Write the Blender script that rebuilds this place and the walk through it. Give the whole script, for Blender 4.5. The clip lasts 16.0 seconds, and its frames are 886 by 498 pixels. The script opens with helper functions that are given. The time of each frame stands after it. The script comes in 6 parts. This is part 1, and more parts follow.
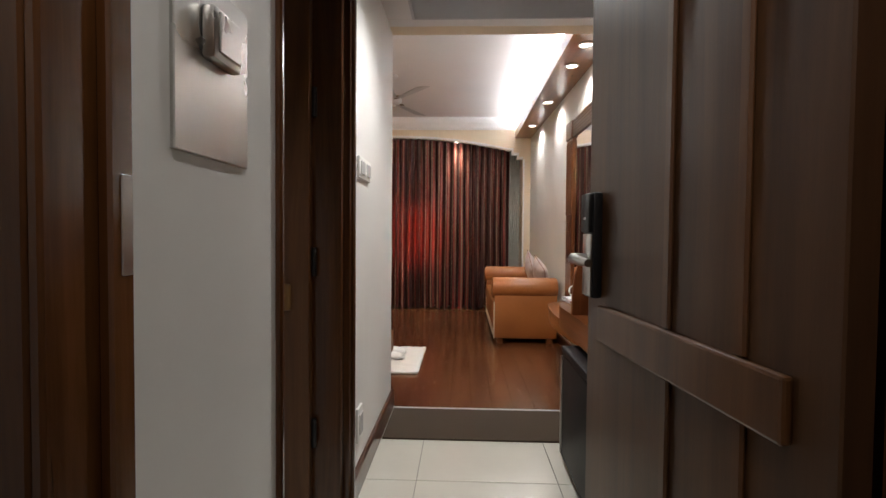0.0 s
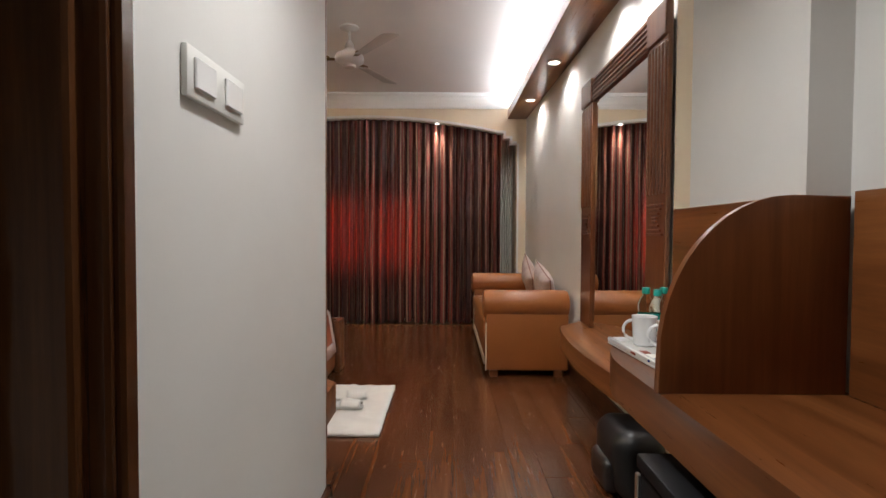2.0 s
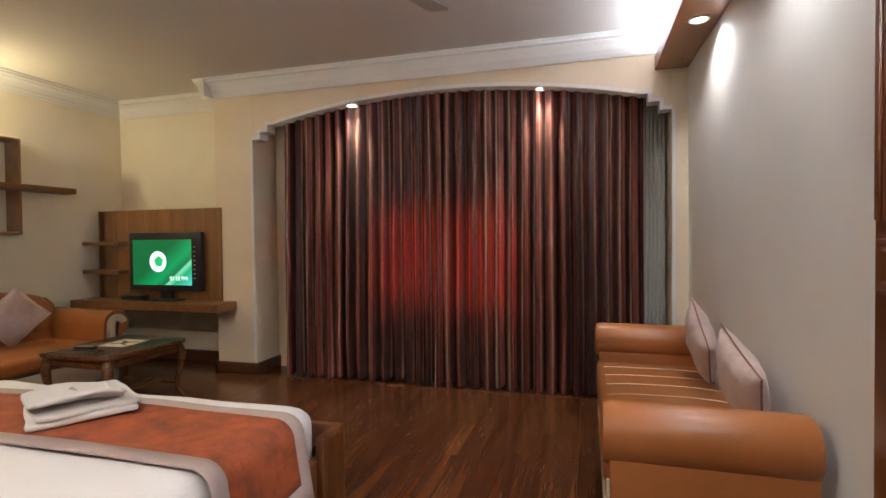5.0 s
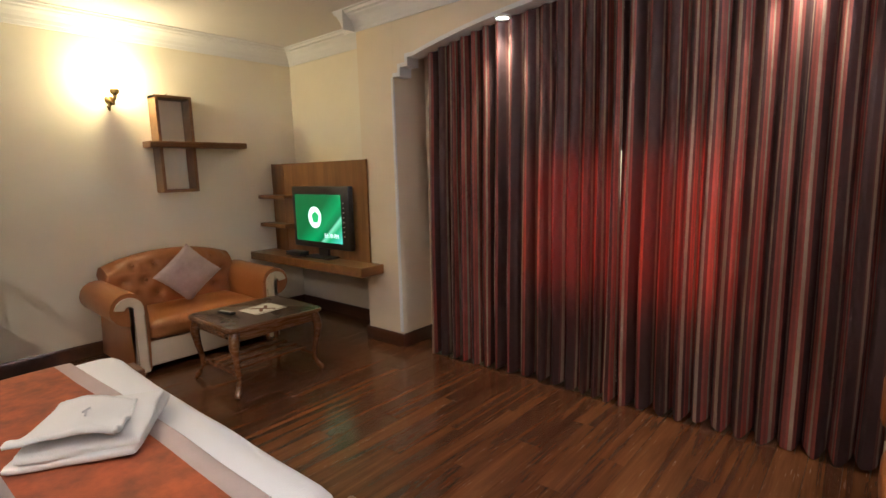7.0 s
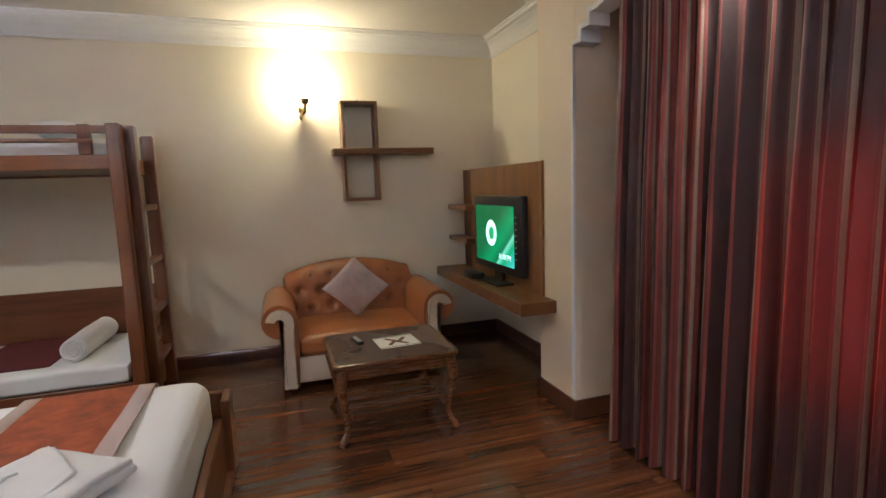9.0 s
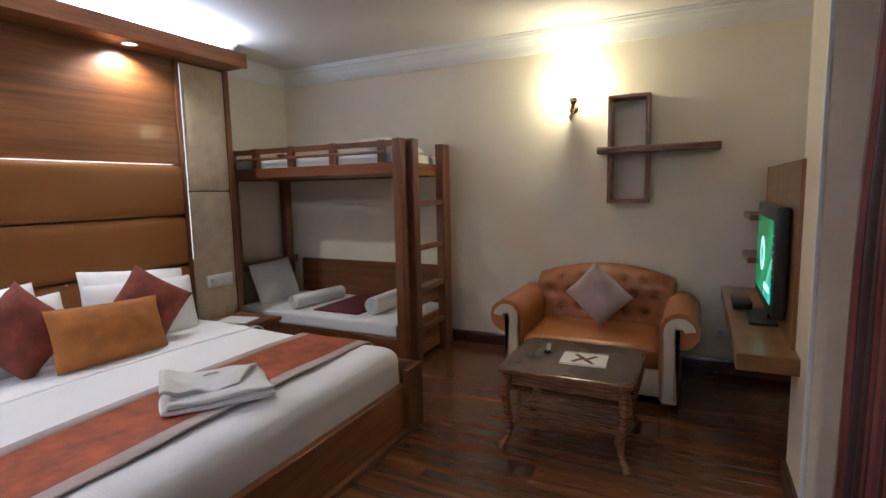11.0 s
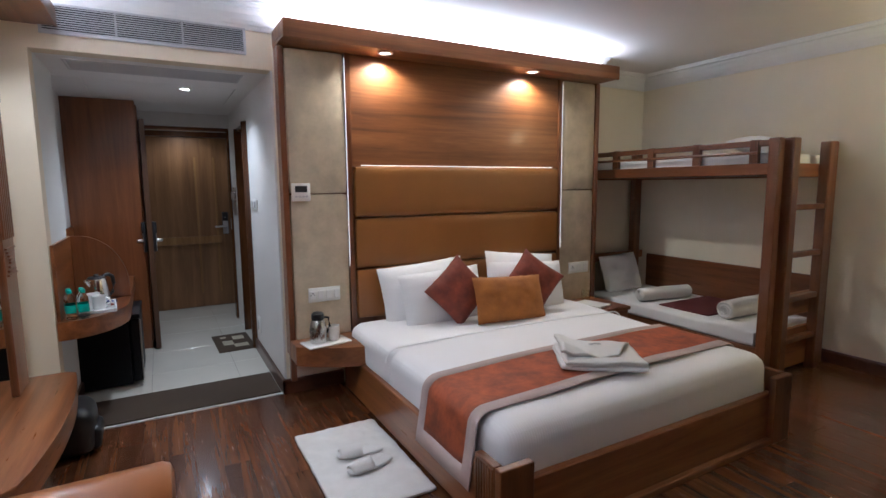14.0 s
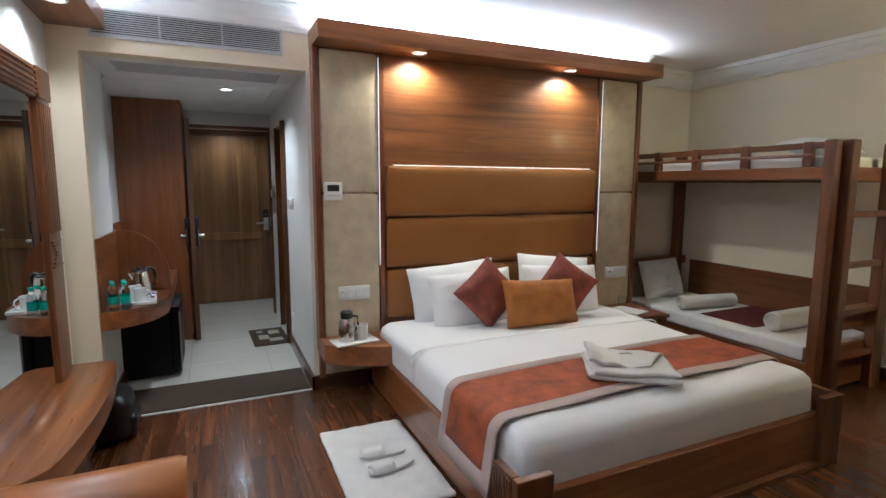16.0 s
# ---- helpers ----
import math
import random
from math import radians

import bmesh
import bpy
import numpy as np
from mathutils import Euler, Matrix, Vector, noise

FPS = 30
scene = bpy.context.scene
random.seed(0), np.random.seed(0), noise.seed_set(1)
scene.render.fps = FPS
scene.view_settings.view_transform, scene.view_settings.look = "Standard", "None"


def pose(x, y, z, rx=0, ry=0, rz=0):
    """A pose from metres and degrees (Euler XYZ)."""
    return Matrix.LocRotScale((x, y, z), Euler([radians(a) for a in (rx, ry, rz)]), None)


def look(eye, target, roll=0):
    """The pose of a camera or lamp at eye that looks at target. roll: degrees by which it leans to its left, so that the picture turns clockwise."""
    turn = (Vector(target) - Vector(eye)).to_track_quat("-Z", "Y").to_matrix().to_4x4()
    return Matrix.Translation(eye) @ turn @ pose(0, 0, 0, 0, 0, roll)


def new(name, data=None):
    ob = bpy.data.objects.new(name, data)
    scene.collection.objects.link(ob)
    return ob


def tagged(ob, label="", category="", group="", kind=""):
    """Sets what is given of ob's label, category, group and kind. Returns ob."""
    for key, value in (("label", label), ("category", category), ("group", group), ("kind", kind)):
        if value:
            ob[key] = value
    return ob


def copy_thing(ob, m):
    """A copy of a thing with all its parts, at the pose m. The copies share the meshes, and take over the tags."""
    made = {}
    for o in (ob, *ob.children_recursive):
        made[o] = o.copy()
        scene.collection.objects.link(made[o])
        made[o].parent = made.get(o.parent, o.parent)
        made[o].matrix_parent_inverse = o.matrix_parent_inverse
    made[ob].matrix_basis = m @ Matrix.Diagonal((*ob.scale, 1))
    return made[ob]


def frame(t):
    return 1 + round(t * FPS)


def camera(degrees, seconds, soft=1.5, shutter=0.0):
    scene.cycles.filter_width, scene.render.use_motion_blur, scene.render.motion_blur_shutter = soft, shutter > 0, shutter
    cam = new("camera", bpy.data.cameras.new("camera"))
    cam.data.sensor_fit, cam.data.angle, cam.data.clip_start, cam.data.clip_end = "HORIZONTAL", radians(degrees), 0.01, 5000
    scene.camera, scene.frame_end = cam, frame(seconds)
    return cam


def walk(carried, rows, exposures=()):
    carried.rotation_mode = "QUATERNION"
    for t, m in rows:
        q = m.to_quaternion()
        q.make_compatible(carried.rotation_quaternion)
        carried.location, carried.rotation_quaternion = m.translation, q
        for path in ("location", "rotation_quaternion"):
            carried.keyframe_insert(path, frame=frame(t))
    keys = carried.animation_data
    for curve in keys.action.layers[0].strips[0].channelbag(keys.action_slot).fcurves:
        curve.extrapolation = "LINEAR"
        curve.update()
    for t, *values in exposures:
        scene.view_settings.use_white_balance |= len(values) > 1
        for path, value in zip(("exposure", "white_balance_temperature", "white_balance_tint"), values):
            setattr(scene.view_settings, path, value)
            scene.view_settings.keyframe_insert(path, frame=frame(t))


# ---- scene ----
cam = camera(82.1, 16.0)
EXPOSURES = [(0.0, 0.35, 6300, 10), (1.5, 0.3, 6300, 10), (2.5, -0.1, 6250, 10), (3.0, 0.05, 6200, 10), (5.5, 0.3, 6000, 10), (6.5, 0.4, 5950, 10), (8.0, 0.3, 5700, 10), (10.5, 0.12, 5050, 10), (12.5, -0.05, 5250, 12), (14.0, -0.05, 5200, 10), (16.0, 0.08, 5300, 4)]
PATH = [
    (0, (0.545, 0.209, 1.054), (0.469, 2.207, 0.991), 0.5),
    (0.5, (0.544, 0.463, 1.054), (0.470, 2.460, 0.991), 0.4),
    (1, (0.545, 0.754, 1.053), (0.480, 2.752, 0.989), 0.3),
    (1.5, (0.535, 1.072, 1.052), (0.497, 3.071, 0.990), 0.3),
    (2, (0.564, 1.384, 1.046), (0.550, 3.383, 0.985), 0.3),
    (2.5, (0.607, 1.712, 1.064), (0.594, 3.711, 1.003), 0.1),
    (3, (0.657, 2.061, 1.087), (0.632, 4.060, 1.028), -0.2),
    (3.2, (0.690, 2.198, 1.093), (0.650, 4.196, 1.042), -0.6),
    (5.3, (0.799, 3.495, 1.240), (0.143, 5.384, 1.188), -0.7),
    (5.5, (0.802, 3.589, 1.280), (0.079, 5.453, 1.205), -0.9),
    (6, (0.823, 3.865, 1.336), (-0.060, 5.643, 1.091), -1.1),
    (6.5, (0.841, 4.171, 1.358), (-0.240, 5.825, 1.049), -1.4),
    (7, (0.778, 4.458, 1.365), (-0.517, 5.953, 1.067), -1.5),
    (7.5, (0.686, 4.753, 1.369), (-0.788, 6.073, 1.080), -1.5),
    (8, (0.623, 5.070, 1.357), (-1.028, 6.165, 1.082), -1.8),
    (8.2, (0.564, 5.158, 1.350), (-1.139, 6.171, 1.084), -1.8),
    (10.3, (0.305, 6.492, 1.353), (-1.649, 6.137, 1.118), -1.9),
    (10.5, (0.284, 6.582, 1.366), (-1.631, 6.056, 1.130), -1.7),
    (11, (0.282, 6.774, 1.388), (-1.495, 5.885, 1.155), -1.2),
    (11.5, (0.424, 6.851, 1.420), (-1.269, 5.811, 1.190), -0.8),
    (12, (0.507, 6.939, 1.463), (-1.071, 5.734, 1.221), -0.8),
    (12.5, (0.606, 6.921, 1.442), (-0.879, 5.601, 1.204), -0.6),
    (13, (0.692, 6.873, 1.452), (-0.650, 5.410, 1.210), -0.6),
    (13.5, (0.751, 6.838, 1.467), (-0.401, 5.222, 1.224), -0.5),
    (14, (0.814, 6.822, 1.457), (-0.146, 5.085, 1.211), -0.5),
    (14.5, (0.863, 6.818, 1.455), (0.021, 5.020, 1.210), -0.4),
    (15, (0.888, 6.802, 1.446), (0.121, 4.970, 1.205), -0.4),
    (15.5, (0.851, 6.816, 1.464), (0.092, 4.982, 1.221), 0.5),
    (16, (0.729, 6.822, 1.465), (-0.087, 5.013, 1.217), 0.2),
]
walk(cam, [(t, look(eye, target, roll)) for t, eye, target, roll in PATH], EXPOSURES)

# ---- key sizes of the place ----
XL, XR = -3.87, 1.535          # side walls of the room
YB, YH, YP = 2.90, 3.24, 7.184  # alcove wall, wall with the opening, pier and arch face
YT, YW = 7.525, 7.52           # wall behind the television, window wall
ZC, ZP = 2.605, 2.22          # ceilings of room and passage
PX0, PX1 = 0.122, 1.388        # opening of the passage

# ---- world and lights ----
world = bpy.data.worlds.new("world")
scene.world = world
world.use_nodes = True
sky = world.node_tree.nodes.new("ShaderNodeTexSky")
sky.sky_type, sky.sun_disc = "NISHITA", False
sky.sun_elevation, sky.sun_rotation = radians(40), radians(0)
world.node_tree.links.new(sky.outputs[0], world.node_tree.nodes["Background"].inputs[0])
world.node_tree.nodes["Background"].inputs[1].default_value = 0.1


def area_light(name, at, to, sx, sy, watts, color):
    d = bpy.data.lights.new(name, "AREA")
    d.shape, d.size, d.size_y, d.energy, d.color = "RECTANGLE", sx, sy, watts, color
    ob = new(name, d)
    ob.matrix_world = look(at, to)
    return tagged(ob, kind="light")


def spot_light(name, at, to, watts, color, degrees=100, blend=0.6, radius=0.035):
    d = bpy.data.lights.new(name, "SPOT")
    d.energy, d.color, d.spot_size, d.spot_blend, d.shadow_soft_size = watts, color, radians(degrees), blend, radius
    ob = new(name, d)
    ob.matrix_world = look(at, to)
    return tagged(ob, kind="light")


COOL, WHITE, WARM = (0.93, 0.96, 1.0), (1.0, 0.95, 0.89), (1.0, 0.80, 0.42)
area_light("canopy_cove_light", (-1.32, 3.38, 2.478), (-1.32, 3.38, 3.2), 2.6, 0.05, 95, COOL)
area_light("beam_cove_light", (1.37, 5.2, 2.452), (1.37, 5.2, 3.2), 0.05, 3.6, 85, COOL)
for sx in (-0.60, -1.875):
    spot_light("canopy_spot", (sx, 3.425, 2.345), (sx, 3.40, 0), 42, (1.0, 0.86, 0.66), 150, 0.5)
for sy in (3.74, 4.175, 5.264, 6.35):
    spot_light("beam_spot", (1.368, sy, 2.33), (1.38, sy, 0), 20, WHITE, 140, 0.6)
for sx in (-1.09, 0.463):
    spot_light("arch_spot", (sx, 7.222, 2.27), (sx, 7.26, 0), 38, (1.0, 0.88, 0.72), 75, 0.8)
spot_light("passage_spot", (0.59, 2.33, 2.205), (0.59, 2.33, 0), 54, (1.0, 0.97, 0.93), 140, 0.8)
# added fill lamp, out of view, brightening the entrance and the closed door
spot_light("lobby_fill", (0.55, 0.36, 2.205), (0.55, 0.36, 0), 13, (1.0, 0.95, 0.88), 150, 0.7)
sconce_lamp = bpy.data.lights.new("sconce_lamp", "POINT")
sconce_lamp.energy, sconce_lamp.color, sconce_lamp.shadow_soft_size = 20, WARM, 0.03
tagged(new("sconce_lamp", sconce_lamp), kind="light").location = (-3.75, 5.89, 2.15)
for wx in (-0.66, -0.05):
    area_light("window_daylight", (wx, 7.50, 1.05), (wx, 7.0, 1.05), 0.46, 0.76, 2.3, (1.0, 0.97, 0.93)).data.spread = radians(110)

# ---- materials ----
def nodes_of(name):
    m = bpy.data.materials.new(name)
    m.use_nodes = True
    nt = m.node_tree
    return m, nt, nt.nodes["Principled BSDF"]


def ramp(nt, stops, interpolation="LINEAR"):
    r = nt.nodes.new("ShaderNodeValToRGB")
    r.color_ramp.interpolation = interpolation
    e = r.color_ramp.elements
    while len(e) < len(stops):
        e.new(0.5)
    for el, (p, c) in zip(e, stops):
        el.position, el.color = p, (*c, 1)
    return r


def coords(nt, scale=(1, 1, 1), kind="Object"):
    tc, mp = nt.nodes.new("ShaderNodeTexCoord"), nt.nodes.new("ShaderNodeMapping")
    mp.inputs["Scale"].default_value = scale
    nt.links.new(tc.outputs[kind], mp.inputs[0])
    return mp.outputs[0]


def noise_node(nt, vec, scale, detail=4, rough=0.55, distort=0.0):
    n = nt.nodes.new("ShaderNodeTexNoise")
    n.inputs["Scale"].default_value, n.inputs["Detail"].default_value = scale, detail
    n.inputs["Roughness"].default_value, n.inputs["Distortion"].default_value = rough, distort
    nt.links.new(vec, n.inputs["Vector"])
    return n.outputs["Fac"]


def bump(nt, bsdf, height, strength, distance=0.01):
    b = nt.nodes.new("ShaderNodeBump")
    b.inputs["Strength"].default_value, b.inputs["Distance"].default_value = strength, distance
    nt.links.new(height, b.inputs["Height"])
    nt.links.new(b.outputs[0], bsdf.inputs["Normal"])


def mix_rgb(nt, a, b, fac, mode="MIX"):
    n = nt.nodes.new("ShaderNodeMix")
    n.data_type, n.blend_type = "RGBA", mode
    for sock, v in ((n.inputs[0], fac), (n.inputs[6], a), (n.inputs[7], b)):
        if isinstance(v, (int, float)):
            sock.default_value = v
        elif isinstance(v, tuple):
            sock.default_value = (*v, 1)
        else:
            nt.links.new(v, sock)
    return n.outputs[2]


def surface(name, c, rough=0.6, vary=0.08, fine=60, relief=0.1, metal=0.0, coarse=2.5, sheen=0.0, coat=0.0):
    m, nt, b = nodes_of(name)
    v = coords(nt)
    big, small = noise_node(nt, v, coarse, 5), noise_node(nt, v, fine, 4)
    lo, hi = tuple(x * (1 - vary) for x in c), tuple(min(1, x * (1 + vary)) for x in c)
    r = ramp(nt, [(0.3, lo), (0.7, hi)])
    nt.links.new(big, r.inputs[0])
    r2 = ramp(nt, [(0.2, (0.86, 0.86, 0.86)), (0.8, (1, 1, 1))])
    nt.links.new(small, r2.inputs[0])
    nt.links.new(mix_rgb(nt, r.outputs[0], r2.outputs[0], min(1, vary * 4), "MULTIPLY"), b.inputs["Base Color"])
    mr = nt.nodes.new("ShaderNodeMapRange")
    mr.inputs[3].default_value, mr.inputs[4].default_value = max(0.03, rough - 0.07), min(1, rough + 0.07)
    nt.links.new(big, mr.inputs[0])
    nt.links.new(mr.outputs[0], b.inputs["Roughness"])
    b.inputs["Metallic"].default_value = metal
    b.inputs["Sheen Weight"].default_value = sheen
    b.inputs["Coat Weight"].default_value = coat
    b.inputs["Coat Roughness"].default_value = 0.15
    if relief:
        bump(nt, b, small, relief, 0.004)
    return m


def wood(name, dark, mid, light, axis, rough=0.35, coat=0.3, pitch=9.0, random_piece=False):
    """Wood with its grain along axis (0 x, 1 y, 2 z)."""
    m, nt, b = nodes_of(name)
    sc = [pitch] * 3
    sc[axis] = pitch * 0.06
    v = coords(nt, tuple(sc))
    if random_piece:
        info = nt.nodes.new("ShaderNodeObjectInfo")
        add = nt.nodes.new("ShaderNodeVectorMath")
        add.operation = "MULTIPLY_ADD"
        comb = nt.nodes.new("ShaderNodeCombineXYZ")
        for k in range(3):
            nt.links.new(info.outputs["Random"], comb.inputs[k])
        nt.links.new(comb.outputs[0], add.inputs[0])
        add.inputs[1].default_value = (37, 53, 71)
        nt.links.new(v, add.inputs[2])
        v = add.outputs[0]
    big = noise_node(nt, v, 1.0, 6, 0.6, 0.7)
    fine = noise_node(nt, v, 9.0, 5, 0.7)
    r = ramp(nt, [(0.25, dark), (0.48, mid), (0.72, light)])
    nt.links.new(big, r.inputs[0])
    r2 = ramp(nt, [(0.3, (0.72, 0.68, 0.64)), (0.65, (1, 1, 1))])
    nt.links.new(fine, r2.inputs[0])
    col = mix_rgb(nt, r.outputs[0], r2.outputs[0], 0.7, "MULTIPLY")
    if random_piece:
        mr = nt.nodes.new("ShaderNodeMapRange")
        mr.inputs[3].default_value, mr.inputs[4].default_value = 0.91, 1.08
        nt.links.new(info.outputs["Random"], mr.inputs[0])
        hsv = nt.nodes.new("ShaderNodeHueSaturation")
        nt.links.new(mr.outputs[0], hsv.inputs["Value"])
        nt.links.new(col, hsv.inputs["Color"])
        col = hsv.outputs[0]
    nt.links.new(col, b.inputs["Base Color"])
    mr2 = nt.nodes.new("ShaderNodeMapRange")
    mr2.inputs[3].default_value, mr2.inputs[4].default_value = rough - 0.06, rough + 0.1
    nt.links.new(fine, mr2.inputs[0])
    nt.links.new(mr2.outputs[0], b.inputs["Roughness"])
    b.inputs["Coat Weight"].default_value, b.inputs["Coat Roughness"].default_value = coat, 0.12
    bump(nt, b, fine, 0.08, 0.003)
    return m


def glow(name, c, strength):
    m, nt, b = nodes_of(name)
    b.inputs["Base Color"].default_value = (*c, 1)
    b.inputs["Emission Color"].default_value = (*c, 1)
    b.inputs["Emission Strength"].default_value = strength
    return m


M = {}
M["wall_grey"] = surface("wall_paint_grey", (0.74, 0.73, 0.70), 0.55, 0.03, 140, 0.05)
M["wall_cream"] = surface("wall_paint_cream", (0.82, 0.75, 0.60), 0.6, 0.03, 140, 0.05)
M["wall_sand"] = surface("wall_paint_sand", (0.78, 0.67, 0.50), 0.6, 0.03, 140, 0.05)
M["ceiling"] = surface("ceiling_paint", (0.74, 0.70, 0.67), 0.7, 0.02, 140, 0.03)
M["plaster"] = surface("plaster_white", (0.80, 0.79, 0.77), 0.55, 0.02, 120, 0.03)
M["floor_plank"] = wood("floor_laminate", (0.038, 0.012, 0.005), (0.105, 0.036, 0.013), (0.20, 0.078, 0.027), 1, 0.23, 0.25, 11, True)
M["joint"] = surface("floor_joint", (0.10, 0.05, 0.03), 0.6)
M["tile"] = surface("ivory_tile", (0.66, 0.64, 0.56), 0.14, 0.03, 30, 0.0, coat=0.5)
M["grout"] = surface("grey_grout", (0.33, 0.32, 0.28), 0.8)
M["wood_h"] = wood("veneer_across", (0.10, 0.030, 0.008), (0.22, 0.078, 0.022), (0.33, 0.13, 0.04), 0, 0.42, 0.08, 10)
M["wood_y"] = wood("veneer_along", (0.085, 0.025, 0.007), (0.22, 0.074, 0.021), (0.38, 0.145, 0.044), 1, 0.28, 0.35, 9)
M["wood_v"] = wood("veneer_upright", (0.10, 0.030, 0.009), (0.18, 0.060, 0.018), (0.26, 0.095, 0.03), 2, 0.32, 0.3, 10)
M["door_wood"] = wood("door_dark_upright", (0.045, 0.019, 0.007), (0.085, 0.038, 0.015), (0.125, 0.058, 0.024), 2, 0.42, 0.12, 12)
# lighter copy of door_wood: light on the closed door put into its colour
M["door_oak"] = wood("door_lit_upright", (0.12, 0.055, 0.019), (0.20, 0.098, 0.036), (0.28, 0.145, 0.058), 2, 0.4, 0.15, 12)
M["bath_wood"] = wood("bath_door_upright", (0.085, 0.034, 0.010), (0.165, 0.068, 0.021), (0.24, 0.108, 0.034), 2, 0.36, 0.25, 12)
M["door_rail"] = wood("door_dark_across", (0.06, 0.024, 0.008), (0.11, 0.046, 0.016), (0.16, 0.070, 0.026), 2, 0.36, 0.25, 12)
M["door_light"] = wood("door_light_moulding", (0.17, 0.085, 0.025), (0.26, 0.135, 0.042), (0.34, 0.19, 0.065), 2, 0.35, 0.3, 12)
M["frame_wood"] = wood("door_frame_gloss", (0.038, 0.013, 0.004), (0.088, 0.032, 0.010), (0.15, 0.060, 0.019), 2, 0.2, 0.4, 11)
M["skirt"] = wood("skirting_dark", (0.035, 0.010, 0.005), (0.07, 0.022, 0.010), (0.11, 0.038, 0.016), 0, 0.3, 0.4, 8)
M["bunk"] = wood("bunk_teak_upright", (0.075, 0.023, 0.007), (0.14, 0.046, 0.014), (0.21, 0.076, 0.024), 2, 0.28, 0.5, 12)
M["bunk_y"] = wood("bunk_teak_along", (0.08, 0.024, 0.007), (0.15, 0.050, 0.015), (0.22, 0.080, 0.025), 1, 0.28, 0.5, 12)
M["table_wood"] = wood("table_wood", (0.08, 0.030, 0.009), (0.15, 0.060, 0.020), (0.22, 0.095, 0.034), 1, 0.25, 0.5, 14)
M["table_top"] = surface("table_top_laminate", (0.075, 0.045, 0.032), 0.28, 0.1, 200, 0.03)
M["shelf_wood"] = wood("shelf_wood", (0.12, 0.05, 0.014), (0.20, 0.088, 0.026), (0.27, 0.125, 0.04), 1, 0.32, 0.3, 12)
M["tv_wood"] = wood("tv_panel_wood", (0.13, 0.055, 0.013), (0.21, 0.092, 0.024), (0.28, 0.13, 0.038), 2, 0.34, 0.3, 10)
M["leather"] = surface("tan_leather", (0.32, 0.108, 0.026), 0.38, 0.10, 220, 0.12, coat=0.15)
M["head_leather"] = surface("headboard_leather", (0.27, 0.105, 0.022), 0.36, 0.06, 240, 0.12)
M["cream_leather"] = surface("cream_suede_panel", (0.56, 0.46, 0.32), 0.5, 0.14, 45, 0.12, coarse=9)
M["linen"] = surface("white_linen", (0.86, 0.86, 0.87), 0.8, 0.02, 260, 0.18, sheen=0.2)
lin = M["linen"].node_tree
rib = lin.nodes.new("ShaderNodeTexWave")
rib.bands_direction = "X"
rib.inputs["Scale"].default_value, rib.inputs["Distortion"].default_value = 24, 0.6
lin.links.new(coords(lin), rib.inputs["Vector"])
rb_ = lin.nodes.new("ShaderNodeBump")
rb_.inputs["Strength"].default_value, rb_.inputs["Distance"].default_value = 0.12, 0.003
lin.links.new(rib.outputs["Fac"], rb_.inputs["Height"])
lin.links.new(lin.nodes["Bump"].outputs[0], rb_.inputs["Normal"])
lin.links.new(rb_.outputs[0], lin.nodes["Principled BSDF"].inputs["Normal"])
M["bunk_linen"] = surface("bunk_linen", (0.78, 0.78, 0.78), 0.8, 0.03, 260, 0.15)
M["towel"] = surface("white_towelling", (0.78, 0.77, 0.75), 0.95, 0.04, 420, 0.6, sheen=0.4)
M["rug"] = surface("white_pile_rug", (0.80, 0.79, 0.76), 0.95, 0.06, 300, 0.9, coarse=12, sheen=0.4)
M["rust"] = surface("rust_velvet", (0.29, 0.060, 0.014), 0.75, 0.4, 40, 0.15, coarse=10, sheen=0.03)
M["mauve"] = surface("mauve_border", (0.46, 0.36, 0.33), 0.6, 0.10, 90, 0.1)
M["maroon"] = surface("maroon_velvet", (0.20, 0.038, 0.018), 0.75, 0.35, 45, 0.15, coarse=12, sheen=0.03)
M["burgundy"] = surface("burgundy_cloth", (0.10, 0.012, 0.016), 0.7, 0.15, 120, 0.1)
M["amber"] = surface("amber_velvet", (0.35, 0.120, 0.014), 0.75, 0.2, 60, 0.15, coarse=10, sheen=0.03)
M["rose_beige"] = surface("rose_beige_plush", (0.50, 0.38, 0.34), 0.75, 0.14, 70, 0.2, coarse=9, sheen=0.4)
M["piping"] = surface("brown_piping", (0.22, 0.09, 0.07), 0.6)
M["studs"] = surface("cream_stud_leather", (0.62, 0.52, 0.40), 0.5, 0.08, 80, 0.2)
M["black"] = surface("black_plastic", (0.012, 0.012, 0.013), 0.35, 0.1, 200, 0.03)
M["fridge"] = surface("black_fridge_enamel", (0.006, 0.006, 0.007), 0.5, 0.1, 90, 0.03)
M["fridge"].node_tree.nodes["Principled BSDF"].inputs["Specular IOR Level"].default_value = 0.2
M["steel"] = surface("brushed_steel", (0.55, 0.54, 0.52), 0.28, 0.05, 120, 0.04, metal=1.0)
M["chrome"] = surface("chrome", (0.75, 0.75, 0.75), 0.12, 0.03, 60, 0.0, metal=1.0)
M["brass"] = surface("aged_brass", (0.20, 0.13, 0.05), 0.35, 0.2, 60, 0.1, metal=1.0)
M["grille"] = surface("grey_grille", (0.55, 0.55, 0.56), 0.45, 0.04)
M["white_plastic"] = surface("white_plastic", (0.78, 0.78, 0.74), 0.35, 0.02, 200, 0.0)
M["ceramic"] = surface("white_ceramic", (0.84, 0.84, 0.83), 0.12, 0.02, 80, 0.0, coat=0.5)
M["carpet"] = surface("brown_mat", (0.060, 0.039, 0.023), 0.95, 0.12, 500, 0.7)
M["mat_light"] = surface("mat_pattern", (0.42, 0.38, 0.28), 0.95, 0.12, 400, 0.5)
